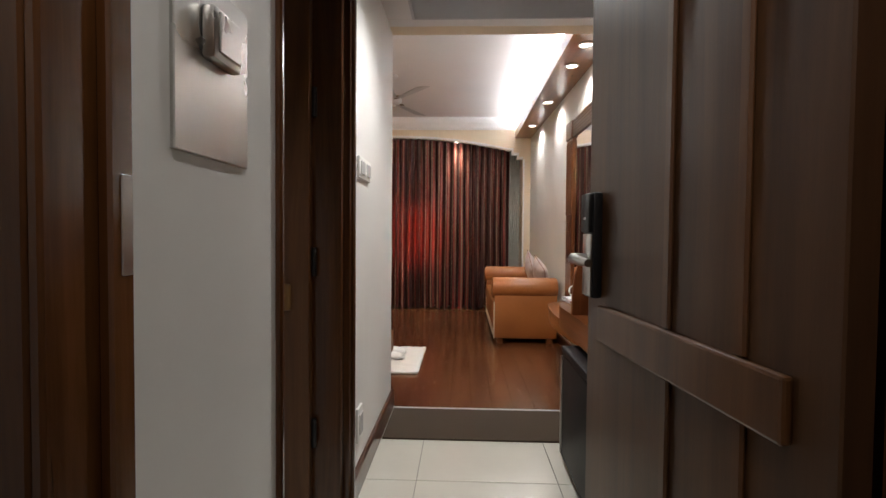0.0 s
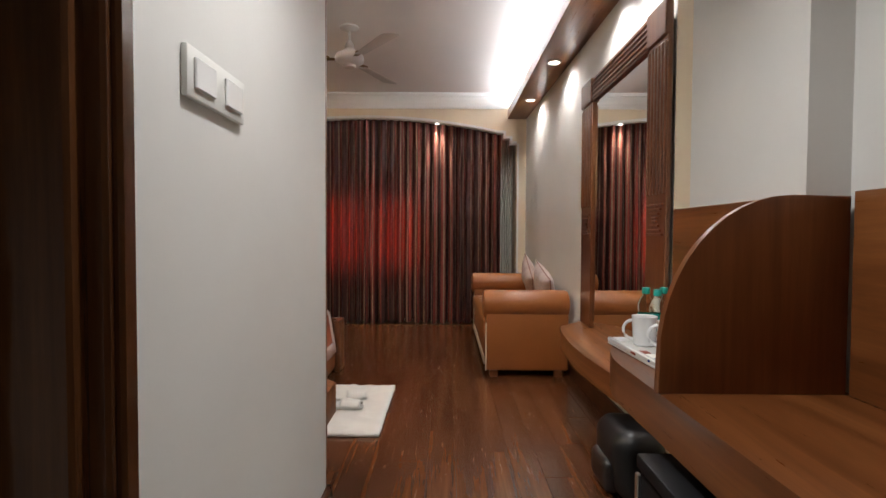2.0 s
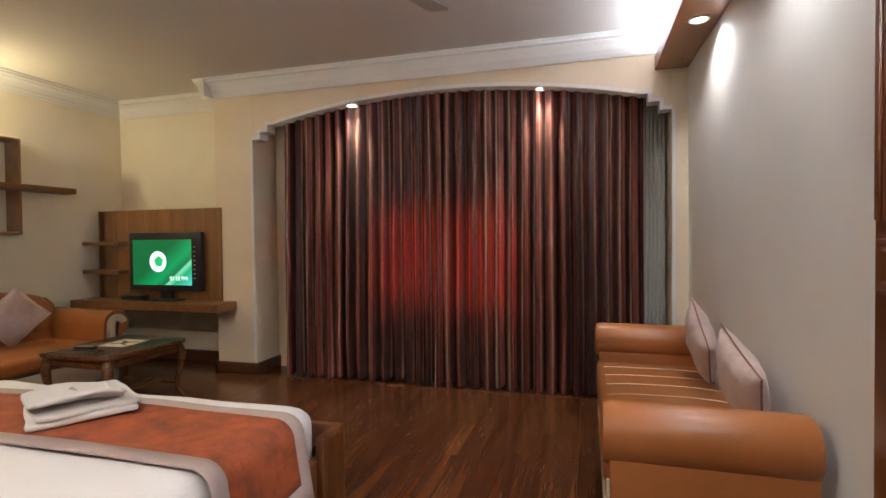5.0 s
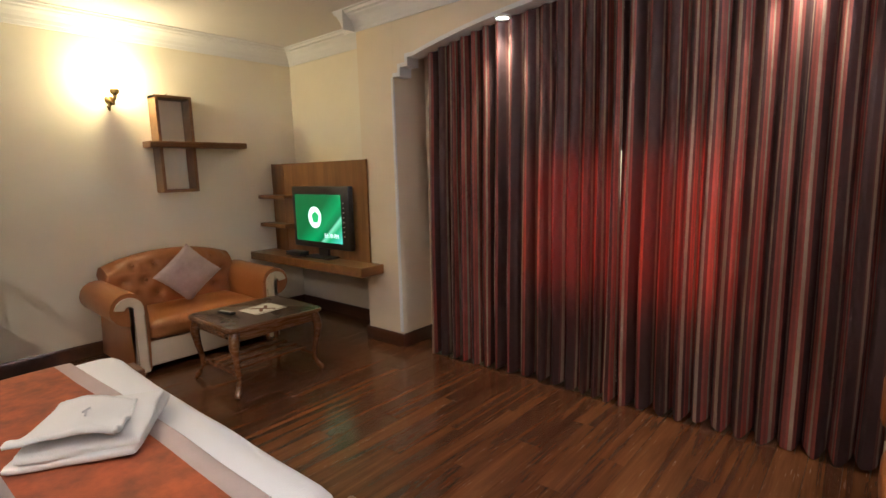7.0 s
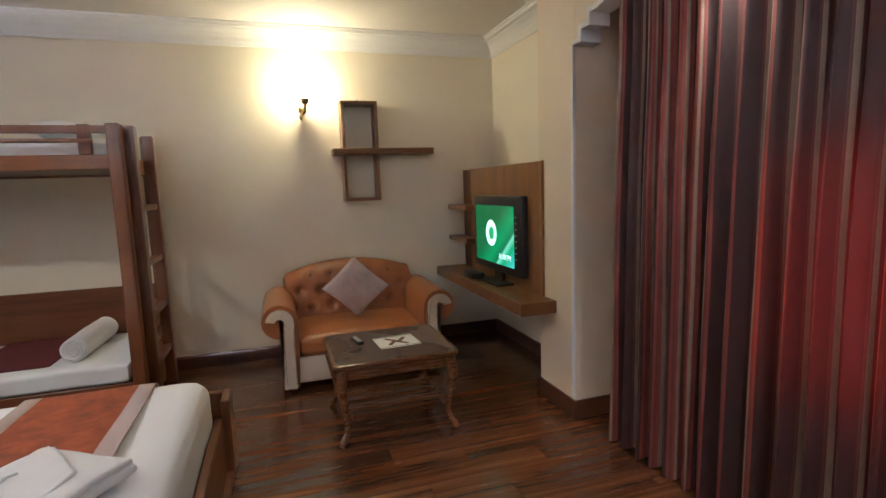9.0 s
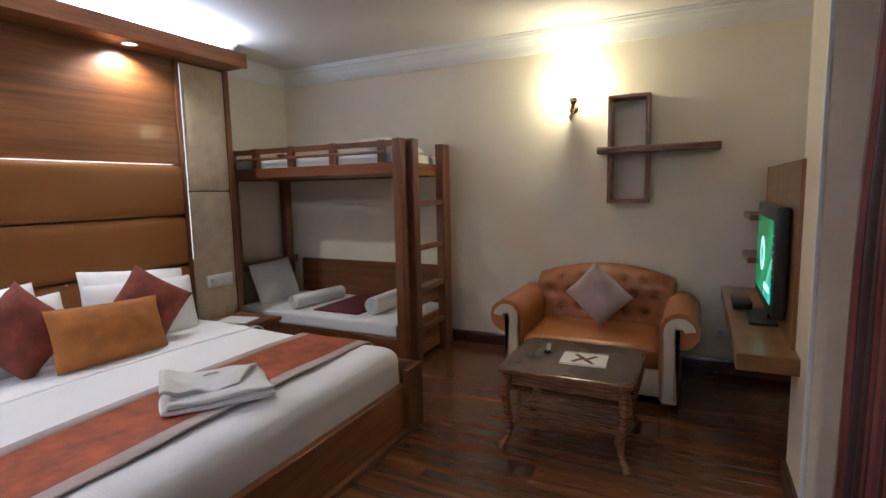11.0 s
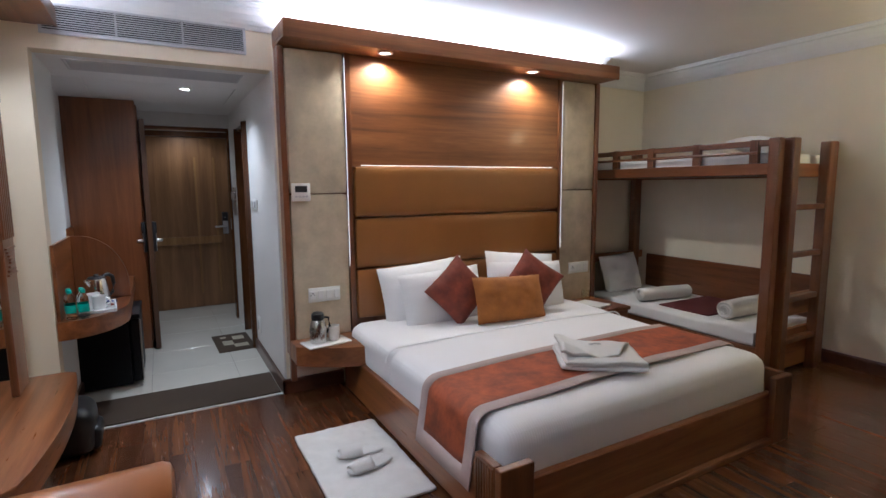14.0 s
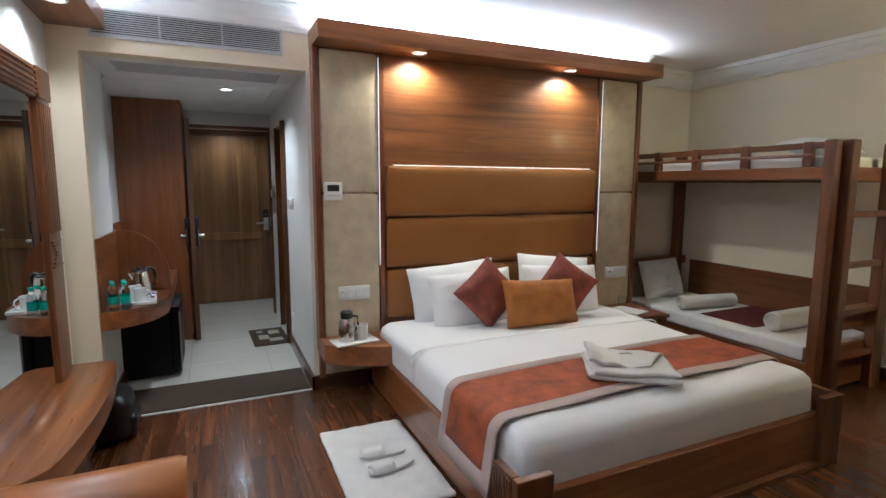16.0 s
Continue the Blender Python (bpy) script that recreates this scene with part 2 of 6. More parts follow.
M["dark_gap"] = surface("dark_gap", (0.01, 0.01, 0.01), 0.9)
M["fan"] = surface("fan_enamel", (0.55, 0.52, 0.49), 0.3, 0.03, 100, 0.0, coat=0.4)
M["teal"] = surface("teal_label", (0.02, 0.42, 0.33), 0.4, 0.05)
M["paper"] = surface("paper", (0.75, 0.74, 0.70), 0.8, 0.03)
M["ink"] = surface("brown_ink", (0.16, 0.06, 0.035), 0.7, 0.2)
M["blue"] = surface("blue_sachet", (0.02, 0.04, 0.25), 0.4)
M["sheer"] = surface("sheer_curtain", (0.55, 0.56, 0.50), 0.7, 0.05, 200, 0.1)
M["lamp_white"] = glow("lamp_white", (1.0, 0.97, 0.92), 14)
M["cove_led"] = glow("cove_led", (0.92, 0.95, 1.0), 8)
M["edge_led"] = glow("edge_led", (1.0, 0.95, 0.86), 1.1)
M["flame"] = glow("warm_bulb", (1.0, 0.78, 0.42), 25)

mirror_glass, nt, b = nodes_of("mirror_glass")
b.inputs["Metallic"].default_value, b.inputs["Roughness"].default_value = 1.0, 0.015
b.inputs["Base Color"].default_value = (0.86, 0.87, 0.86, 1)
M["mirror"] = mirror_glass
clear, nt, b = nodes_of("clear_plastic")
b.inputs["Transmission Weight"].default_value, b.inputs["Roughness"].default_value, b.inputs["IOR"].default_value = 1.0, 0.04, 1.1
b.inputs["Base Color"].default_value = (0.92, 0.97, 0.96, 1)
M["clear"] = clear

# striped curtain cloth: broad maroon bands, taupe and red stripes along the cloth, half translucent
cloth, nt, b = nodes_of("striped_curtain_cloth")
uv = nt.nodes.new("ShaderNodeTexCoord")
sep = nt.nodes.new("ShaderNodeSeparateXYZ")
nt.links.new(uv.outputs["UV"], sep.inputs[0])
mul = nt.nodes.new("ShaderNodeMath")
mul.operation, mul.inputs[1].default_value = "MULTIPLY", 1 / 0.185
nt.links.new(sep.outputs[0], mul.inputs[0])
fr = nt.nodes.new("ShaderNodeMath")
fr.operation = "FRACT"
nt.links.new(mul.outputs[0], fr.inputs[0])
DK, RD, TP, BR = (0.034, 0.011, 0.008), (0.20, 0.036, 0.023), (0.29, 0.165, 0.110), (0.095, 0.028, 0.018)
stripe = ramp(nt, [(0.0, DK), (0.20, BR), (0.26, TP), (0.36, DK), (0.46, RD), (0.52, BR), (0.58, RD), (0.64, TP), (0.72, BR), (0.78, RD), (0.84, DK)], "CONSTANT")
nt.links.new(fr.outputs[0], stripe.inputs[0])
weave = noise_node(nt, coords(nt, (400, 400, 60)), 1.0, 3)
wr = ramp(nt, [(0.3, (0.75, 0.75, 0.75)), (0.7, (1.1, 1.1, 1.1))])
nt.links.new(weave, wr.inputs[0])
cc = mix_rgb(nt, stripe.outputs[0], wr.outputs[0], 0.8, "MULTIPLY")
nt.links.new(cc, b.inputs["Base Color"])
b.inputs["Roughness"].default_value, b.inputs["Sheen Weight"].default_value = 0.7, 0.0
tr = nt.nodes.new("ShaderNodeBsdfTranslucent")
sheer_band = ramp(nt, [(0.0, (0.30, 0.012, 0.006)), (0.26, (0.10, 0.020, 0.012)), (0.36, (0.42, 0.016, 0.008)), (0.46, (0.85, 0.05, 0.022)), (0.64, (0.12, 0.022, 0.012)), (0.72, (0.80, 0.045, 0.020)), (0.84, (0.30, 0.012, 0.006))], "CONSTANT")
nt.links.new(fr.outputs[0], sheer_band.inputs[0])
nt.links.new(sheer_band.outputs[0], tr.inputs[0])
ms = nt.nodes.new("ShaderNodeMixShader")
ms.inputs[0].default_value = 0.14
nt.links.new(b.outputs[0], ms.inputs[1])
nt.links.new(tr.outputs[0], ms.inputs[2])
nt.links.new(ms.outputs[0], nt.nodes["Material Output"].inputs[0])
M["curtain"] = cloth

# television picture: a green field with a pale sweep
screen_mat, nt, b = nodes_of("tv_picture")
v = coords(nt, (1, 1, 1), "Generated")
g1 = nt.nodes.new("ShaderNodeTexGradient")
mp = nt.nodes.new("ShaderNodeMapping")
mp.inputs["Rotation"].default_value = (0, radians(-38), 0)
nt.links.new(v, mp.inputs[0])
nt.links.new(mp.outputs[0], g1.inputs[0])
pic = ramp(nt, [(0.0, (0.002, 0.13, 0.03)), (0.28, (0.01, 0.33, 0.09)), (0.42, (0.003, 0.16, 0.05)), (0.46, (0.25, 0.75, 0.45)), (0.55, (0.02, 0.40, 0.14)), (0.75, (0.10, 0.60, 0.45)), (1.0, (0.02, 0.35, 0.12))])
nt.links.new(g1.outputs[1], pic.inputs[0])
b.inputs["Base Color"].default_value = (0.01, 0.01, 0.01, 1)
b.inputs["Roughness"].default_value = 0.2
nt.links.new(pic.outputs[0], b.inputs["Emission Color"])
b.inputs["Emission Strength"].default_value = 0.9
M["screen"] = screen_mat

# ---- mesh helpers ----
def box(bm, lo, hi, bevel=0.0, seg=1, m=None):
    r = bmesh.ops.create_cube(bm, size=1)
    vs = r["verts"]
    for v in vs:
        v.co = Vector([lo[k] + (v.co[k] + 0.5) * (hi[k] - lo[k]) for k in range(3)])
    if bevel:
        es = list({e for v in vs for e in v.link_edges})
        out = bmesh.ops.bevel(bm, geom=es, offset=bevel, segments=seg, profile=0.5, affect="EDGES", clamp_overlap=True)
        vs = list({v for f in out["faces"] for v in f.verts} | {v for v in vs if v.is_valid})
    if m is not None:
        bmesh.ops.transform(bm, matrix=m, verts=vs)
    return vs


def lathe(bm, rings, n=24, m=None, closed=True):
    """A turned body round z from (radius, z) rings."""
    loops = []
    for r, z in rings:
        loops.append([bm.verts.new((r * math.cos(2 * math.pi * k / n), r * math.sin(2 * math.pi * k / n), z)) for k in range(n)])
    for a, c in zip(loops, loops[1:]):
        for k in range(n):
            bm.faces.new((a[k], a[(k + 1) % n], c[(k + 1) % n], c[k]))
    if closed:
        bm.faces.new(loops[0][::-1])
        bm.faces.new(loops[-1])
    if m is not None:
        bmesh.ops.transform(bm, matrix=m, verts=[v for lp in loops for v in lp])


def tube(bm, pts, radius, n=10):
    """A round bar along points; radius is one number or one for each point."""
    pts = [Vector(p) for p in pts]
    rs = radius if isinstance(radius, (list, tuple)) else [radius] * len(pts)
    loops = []
    for i, p in enumerate(pts):
        d = (pts[min(i + 1, len(pts) - 1)] - pts[max(i - 1, 0)]).normalized()
        side = d.cross(Vector((0, 0, 1)) if abs(d.z) < 0.9 else Vector((1, 0, 0))).normalized()
        up = side.cross(d)
        loops.append([bm.verts.new(p + rs[i] * (math.cos(2 * math.pi * k / n) * side + math.sin(2 * math.pi * k / n) * up)) for k in range(n)])
    for a, c in zip(loops, loops[1:]):
        for k in range(n):
            bm.faces.new((a[k], a[(k + 1) % n], c[(k + 1) % n], c[k]))
    bm.faces.new(loops[0][::-1])
    bm.faces.new(loops[-1])


def prism(bm, outline, depth, m=None, bevel=0.0):
    """An outline in local x, y pushed along z by depth."""
    low = [bm.verts.new((x, y, 0)) for x, y in outline]
    top = [bm.verts.new((x, y, depth)) for x, y in outline]
    n = len(outline)
    f0, f1 = bm.faces.new(low[::-1]), bm.faces.new(top)
    for k in range(n):
        bm.faces.new((low[k], low[(k + 1) % n], top[(k + 1) % n], top[k]))
    vs = low + top
    if bevel:
        es = [e for f in (f0, f1) for e in f.edges]
        out = bmesh.ops.bevel(bm, geom=es, offset=bevel, segments=2, profile=0.5, affect="EDGES", clamp_overlap=True)
        vs = list({v for f in out["faces"] for v in f.verts} | {v for v in vs if v.is_valid})
    if m is not None:
        bmesh.ops.transform(bm, matrix=m, verts=[v for v in bm.verts if v.is_valid] if len(bm.verts) == len(set(vs)) else vs)


def sweep(bm, profile, a, b_, inward):
    """A moulding: profile (out, up) pushed from point a to b_; out runs along inward."""
    a, b_, inward = Vector(a), Vector(b_), Vector(inward)
    la = [bm.verts.new(a + o * inward + Vector((0, 0, u))) for o, u in profile]
    lb = [bm.verts.new(b_ + o * inward + Vector((0, 0, u))) for o, u in profile]
    n = len(profile)
    for k in range(n):
        bm.faces.new((la[k], la[(k + 1) % n], lb[(k + 1) % n], lb[k]))
    bm.faces.new(la[::-1])
    bm.faces.new(lb)


def finish(bm, name, mat, smooth=False):
    bmesh.ops.recalc_face_normals(bm, faces=bm.faces)
    me = bpy.data.meshes.new(name)
    bm.to_mesh(me)
    bm.free()
    for x in mat if isinstance(mat, (list, tuple)) else [mat]:
        me.materials.append(M[x])
    if smooth:
        for p in me.polygons:
            p.use_smooth = True
        me.set_sharp_from_angle(angle=radians(38))
    return me


def thing(name, label, category, m=None, group="", kind=""):
    ob = new(name)
    ob.empty_display_size = 0.1
    if m is not None:
        ob.matrix_world = m
    return tagged(ob, label, category, group, kind)


def part(name, bm, mat, parent, label="", smooth=True):
    ob = new(name, finish(bm, name, mat, smooth))
    ob.parent = parent
    return tagged(ob, label) if label else ob


def solo(name, bm, mat, label, category, smooth=True, m=None, group="", kind=""):
    ob = new(name, finish(bm, name, mat, smooth))
    if m is not None:
        ob.matrix_world = m
    return tagged(ob, label, category, group, kind)


def bx(lo, hi, bevel=0.0, seg=1, m=None):
    bm = bmesh.new()
    box(bm, lo, hi, bevel, seg, m)
    return bm


def setting(name, boxes, mat, label, category="wall", bevel=0.0):
    bm = bmesh.new()
    for lo, hi in boxes:
        box(bm, lo, hi, bevel)
    return solo(name, bm, mat, label, category, False, kind="structure")


def roughen(bm, amount, scale, seed=0.0):
    for v in bm.verts:
        n = noise.noise_vector(v.co * scale + Vector((seed, seed, seed)))
        v.co += n * amount


def soft_box(lo, hi, r, cuts, amount=0.0, scale=4.0, seed=0.0, puff=0.0):
    """A rounded upholstery block."""
    bm = bmesh.new()
    c = (Vector(lo) + Vector(hi)) / 2
    h = (Vector(hi) - Vector(lo)) / 2
    bmesh.ops.create_cube(bm, size=2)
    bmesh.ops.subdivide_edges(bm, edges=list(bm.edges), cuts=cuts, use_grid_fill=True)
    for v in bm.verts:
        u = v.co.copy()
        p = Vector([u[k] * h[k] for k in range(3)])
        q = Vector([max(-(h[k] - r), min(h[k] - r, p[k])) for k in range(3)])
        d = p - q
        if d.length > 1e-6 and sum(abs(x) > 1e-6 for x in d) > 1:
            p = q + d.normalized() * r
        bulge = puff * (1 - u.x ** 2) * (1 - u.y ** 2) * (1 if abs(u.z) > 0.99 else 0)
        p.z += bulge * (1 if u.z > 0 else 0)
        v.co = c + p
    if amount:
        roughen(bm, amount, scale, seed)
    return bm


def pillow_mesh(w, h, d, n=22, pinch=0.06, seed=0.0):
    """A cushion standing in x, z with thickness along y, centred."""
    bm = bmesh.new()
    grid = {}
    for s in (1, -1):
        for i in range(n + 1):
            for j in range(n + 1):
                u, v = 2 * i / n - 1, 2 * j / n - 1
                if s < 0 and (i in (0, n) or j in (0, n)):
                    grid[s, i, j] = grid[1, i, j]
                    continue
                t = (max(0, 1 - abs(u) ** 2.6) * max(0, 1 - abs(v) ** 2.6)) ** 0.55
                x = u * w / 2 * (1 - pinch * (1 - v * v) * abs(u) ** 3)
                z = v * h / 2 * (1 - pinch * (1 - u * u) * abs(v) ** 3)
                k = noise.noise(Vector((u * 2.2 + seed, v * 2.2, s * 3 + seed)))
                k2 = noise.noise(Vector((u * 6 + seed, v * 5, s * 3 + seed)))
                grid[s, i, j] = bm.verts.new((x + 0.004 * k, s * d / 2 * t * (1 + 0.16 * k + 0.06 * k2), z + 0.004 * k2))
    for s in (1, -1):
        for i in range(n):
            for j in range(n):
                q = (grid[s, i, j], grid[s, i + 1, j], grid[s, i + 1, j + 1], grid[s, i, j + 1])
                bm.faces.new(q if s < 0 else q[::-1])
    return bm


def pillow_rim(w, h, pinch=0.06, n=22):
    pts = []
    for k in range(4 * n):
        e, f = divmod(k, n)
        a = 2 * f / n - 1
        u, v = ((a, -1), (1, a), (-a, 1), (-1, -a))[e]
        pts.append((u * w / 2 * (1 - pinch * (1 - v * v) * abs(u) ** 3), 0, v * h / 2 * (1 - pinch * (1 - u * u) * abs(v) ** 3)))
    return pts + pts[:1]


# ---- the setting: floors, walls, ceilings ----
T = 0.12
base_floor = setting("floor", [((XL - 0.2, YB - 0.2, -0.10), (XR + 0.2, YW + 0.3, -0.008)), ((-0.3, -0.7, -0.10), (1.8, YB - 0.2, -0.008))], "joint", "dark reddish wooden plank floor", "floor")
setting("wall_left", [((XL - T, YB - T, -0.008), (XL, YT + T, ZC + 0.05))], "wall_cream", "cream painted plaster wall with a lamp", "wall")
right_wall = setting("wall_right", [((0, -0.02, -0.008), (T, YW + T - YH, ZC + 0.05))], "wall_grey", "pale grey painted plaster wall", "wall")
right_wall.matrix_world = pose(XR, YH, 0, 0, 0, 1.1)
setting("wall_alcove", [((XL, YB - T, -0.008), (-2.74, YB, ZC + 0.05))], "wall_cream", "cream painted wall behind the bunk bed", "wall")
setting("wall_headboard", [((-2.74, YB - T, -0.008), (PX0 - 0.012, YH, ZC + 0.05))], "wall_cream", "cream painted wall carrying the headboard", "wall")
setting("wall_opening", [((PX0 - 0.012, YH - T, ZP), (PX1, YH, ZC + 0.05)), ((PX1, YH - T, -0.008), (XR, YH, ZC + 0.05))], "wall_sand", "sand painted wall above the passage opening", "wall")
# passage
setting("wall_passage_left", [((PX0 - T, 2.04, -0.008), (PX0, YH - 0.001, ZC)), ((PX0 - T, 0.88, -0.008), (PX0, 1.345, ZC)), ((PX0 - T, 1.345, 2.02), (PX0, 2.04, ZC))], "wall_grey", "off-white painted wall beside the bathroom door", "wall")
setting("wall_passage_right", [((PX1, 2.56, -0.008), (PX1 + 0.3, YH - T - 0.001, ZC)), ((1.49, 0.88, -0.008), (1.79, 2.56, ZC))], "wall_grey", "off-white painted passage wall with a step", "wall")
setting("wall_entrance", [((PX0 - T, 0.74, 2.09), (1.79, 0.88, ZC)), ((PX0 - T, 0.74, -0.008), (0.04, 0.88, 2.09)), ((1.13, 0.74, -0.008), (1.79, 0.88, 2.09)), ((0.04, 0.822, -0.008), (PX0, 0.88, 2.09))], "wall_grey", "white painted wall round the entrance door", "wall")
# added enclosure round the entrance, in place of the corridor outside
setting("wall_lobby_added", [((-0.22, -0.06, -0.008), (-0.12, 0.74, 2.4)), ((1.17, -0.06, -0.008), (1.27, 0.74, 2.4)), ((-0.22, -0.20, -0.008), (1.27, -0.06, 2.4))], "wall_grey", "plain added wall closing the entrance where a corridor runs on", "wall")
setting("wall_bathroom", [((-0.9, 1.0, -0.008), (-0.8, 2.3, 2.4)), ((-0.8, 1.0, -0.008), (0.0, 1.1, 2.3)), ((-0.8, 2.2, -0.008), (0.0, 2.3, 2.4))], "wall_grey", "plain wall behind the bathroom door", "wall")
setting("floor_bathroom", [((-0.8, 1.1, -0.10), (-0.122, 2.2, -0.004))], "tile", "ivory tiled bathroom floor", "floor")
setting("ceiling_bathroom", [((-0.9, 1.0, 2.401), (0.0, 2.3, 2.46))], "ceiling", "plain bathroom ceiling", "ceiling")
# ceilings
setting("ceiling", [((XL - T, YB - T, ZC), (XR + T, YW + 0.2, ZC + 0.12))], "ceiling", "off-white painted ceiling", "ceiling")
pc = bmesh.new()
box(pc, (-0.3, -0.75, ZP + 0.012), (1.8, YH - T, ZP + 0.10))
for lo, hi in (((PX0, 2.45, ZP), (PX1, 2.716, ZP + 0.012)), ((PX0, 3.02, ZP), (PX1, YH - T, ZP + 0.012)), ((PX0, 2.72, ZP), (0.26, 3.02, ZP + 0.012)),
               ((1.27, 2.72, ZP), (PX1, 3.02, ZP + 0.012)), ((PX0, 1.55, ZP), (0.24, 2.444, ZP + 0.012)), ((0.246, 1.55, ZP), (1.24, 2.444, ZP + 0.012)),
               ((1.246, 1.55, ZP), (1.49, 2.444, ZP + 0.012)), ((PX0, 0.60, ZP), (1.49, 1.544, ZP + 0.012))):
    box(pc, lo, hi, 0.002)
solo("ceiling_passage", pc, "plaster", "white passage ceiling with an access panel", "ceiling", False, kind="structure")

# window wall, recess, pier and arched header
setting("wall_window", [((-2.42, YW, -0.008), (-1.0, YW + T, ZC)), ((0.30, YW, -0.008), (XR, YW + T, ZC)), ((-1.0, YW, -0.008), (0.30, YW + T, 0.55)), ((-1.0, YW, 1.52), (0.30, YW + T, ZC))], "wall_sand", "plain window wall behind the curtains", "wall")
setting("pier_left", [((-2.42, YP, -0.008), (-2.02, YT + T, ZC))], "wall_sand", "sand painted pier beside the curtains", "wall", 0.003)
setting("pier_right", [((1.355, YP, -0.008), (XR, YW, ZC))], "wall_sand", "sand painted pier beside the curtains", "wall", 0.003)
setting("wall_television", [((XL, YT, -0.008), (-2.42, YT + T, ZC))], "wall_cream", "cream painted wall behind the television", "wall")


def arch_line(drop=0.0):
    mid, half, rise = -0.33, 1.48, 0.165
    pts = [(-2.02, 2.07), (-1.945, 2.07), (-1.945, 2.13), (-1.87, 2.13), (-1.87, 2.19)]
    for k in range(25):
        u = -1 + 2 * k / 24
        pts.append((mid + half * u, 2.19 + rise * (1 - u * u)))
    pts += [(1.205, 2.19), (1.205, 2.13), (1.28, 2.13), (1.28, 2.07), (1.355, 2.07)]
    return [(x, z - drop) for x, z in pts]


hb = bmesh.new()
prism(hb, arch_line() + [(1.355, 2.60), (-2.02, 2.60)], 0.10, Matrix.Translation((0, YP + 0.10, 0)) @ pose(0, 0, 0, 90))
bmesh.ops.triangulate(hb, faces=[f for f in hb.faces if len(f.verts) > 4])
solo("wall_arch", hb, "wall_sand", "sand painted arched header over the curtains", "wall", False, kind="structure")
ab = bmesh.new()
line = arch_line()
for k in range(len(line) - 1):
    (x0, z0), (x1, z1) = line[k], line[k + 1]
    if abs(x1 - x0) < 1e-6:
        s_ = -1 if x0 < -0.3 else 1
        box(ab, (min(x0 - s_ * 0.005, x0 + s_ * 0.022), YP - 0.013, min(z0, z1) - 0.007), (max(x0 - s_ * 0.005, x0 + s_ * 0.022), YP + 0.106, max(z0, z1) + 0.020))
    else:
        q = [ab.verts.new((x, y, z)) for y in (YP - 0.012, YP + 0.104) for x, z in ((x0, z0 - 0.006), (x1, z1 - 0.006), (x1, z1 + 0.022), (x0, z0 + 0.022))]
        for idx in ((0, 1, 2, 3), (7, 6, 5, 4), (0, 4, 5, 1), (2, 6, 7, 3), (1, 5, 6, 2), (0, 3, 7, 4)):
            ab.faces.new([q[i] for i in idx])
for x, s_ in ((-2.02, -1), (1.355, 1)):
    box(ab, (min(x, x + s_ * 0.022), YP - 0.010, 0.12), (max(x, x + s_ * 0.022), YP + 0.006, 2.064))
solo("trim_arch", ab, "plaster", "white stepped moulding round the arch", "trim", False, kind="structure")

CORNICE = [(0, -0.15), (0.012, -0.15), (0.018, -0.125), (0.022, -0.12), (0.03, -0.095), (0.05, -0.065), (0.075, -0.045), (0.08, -0.035), (0.105, -0.03), (0.11, -0.012), (0.125, -0.01), (0.125, 0.0), (0, 0)]
for nm, a, b_, inw in (("trim_left", (XL, YB, ZC), (XL, YT, ZC), (1, 0, 0)), ("trim_television", (XL, YT, ZC), (-2.42, YT, ZC), (0, -1, 0)), ("trim_pier", (-2.42, YT, ZC), (-2.42, YP - 0.124, ZC), (-1, 0, 0)),
                       ("trim_curtain", (-2.544, YP, ZC), (1.24, YP, ZC), (0, -1, 0)), ("trim_alcove", (XL, YB, ZC), (-2.74, YB, ZC), (0, 1, 0)), ("trim_side", (-2.74, YB, ZC), (-2.74, YH + 0.124, ZC), (-1, 0, 0)), ("trim_front", (-2.86, YH, ZC), (1.24, YH, ZC), (0, 1, 0))):
    tb = bmesh.new()
    sweep(tb, CORNICE, a, b_, inw)
    solo(nm, tb, "plaster", "white stepped plaster cornice", "cornice", False, kind="structure")

SK = [(0, 0), (0.018, 0), (0.018, 0.09), (0.012, 0.105), (0, 0.105)]
for a, b_, inw in (((XL, YB, 0), (XL, YT, 0), (1, 0, 0)), ((XL, YT, 0), (-2.42, YT, 0), (0, -1, 0)), ((-2.42, YT, 0), (-2.42, YP - 0.018, 0), (-1, 0, 0)), ((-2.438, YP, 0), (-2.0, YP, 0), (0, -1, 0)),
                   ((-2.02, YP, 0), (-2.02, YW, 0), (1, 0, 0)), ((XR - 0.012, YH, 0), (XR - 0.084, YP, 0), (-1, 0, 0)), ((PX0, 2.085, 0), (PX0, YH + 0.018, 0), (1, 0, 0)), ((PX0 + 0.018, YH, 0), (-0.30, YH, 0), (0, 1, 0)), ((PX1, 2.56, 0), (PX1, YH, 0), (-1, 0, 0))):
    tb = bmesh.new()
    sweep(tb, SK, a, b_, inw)
    solo("baseboard", tb, "skirt", "dark polished wooden skirting board", "skirting", False, kind="structure")

# dropped timber beam with a light cove along the right wall
bb = bmesh.new()
box(bb, (1.256, YH, 2.344), (XR, YP, 2.366))
box(bb, (1.245, YH, 2.342), (1.262, YP, 2.440), 0.002)
beam = solo("beam", bb, "wood_y", "brown wooden light shelf along the wall", "light shelf", False, kind="structure")
solo("cove_strip", bx((1.36, YH + 0.05, 2.367), (1.38, YP - 0.02, 2.375)), "cove_led", "white light strip lying on the light shelf", "light strip", False)


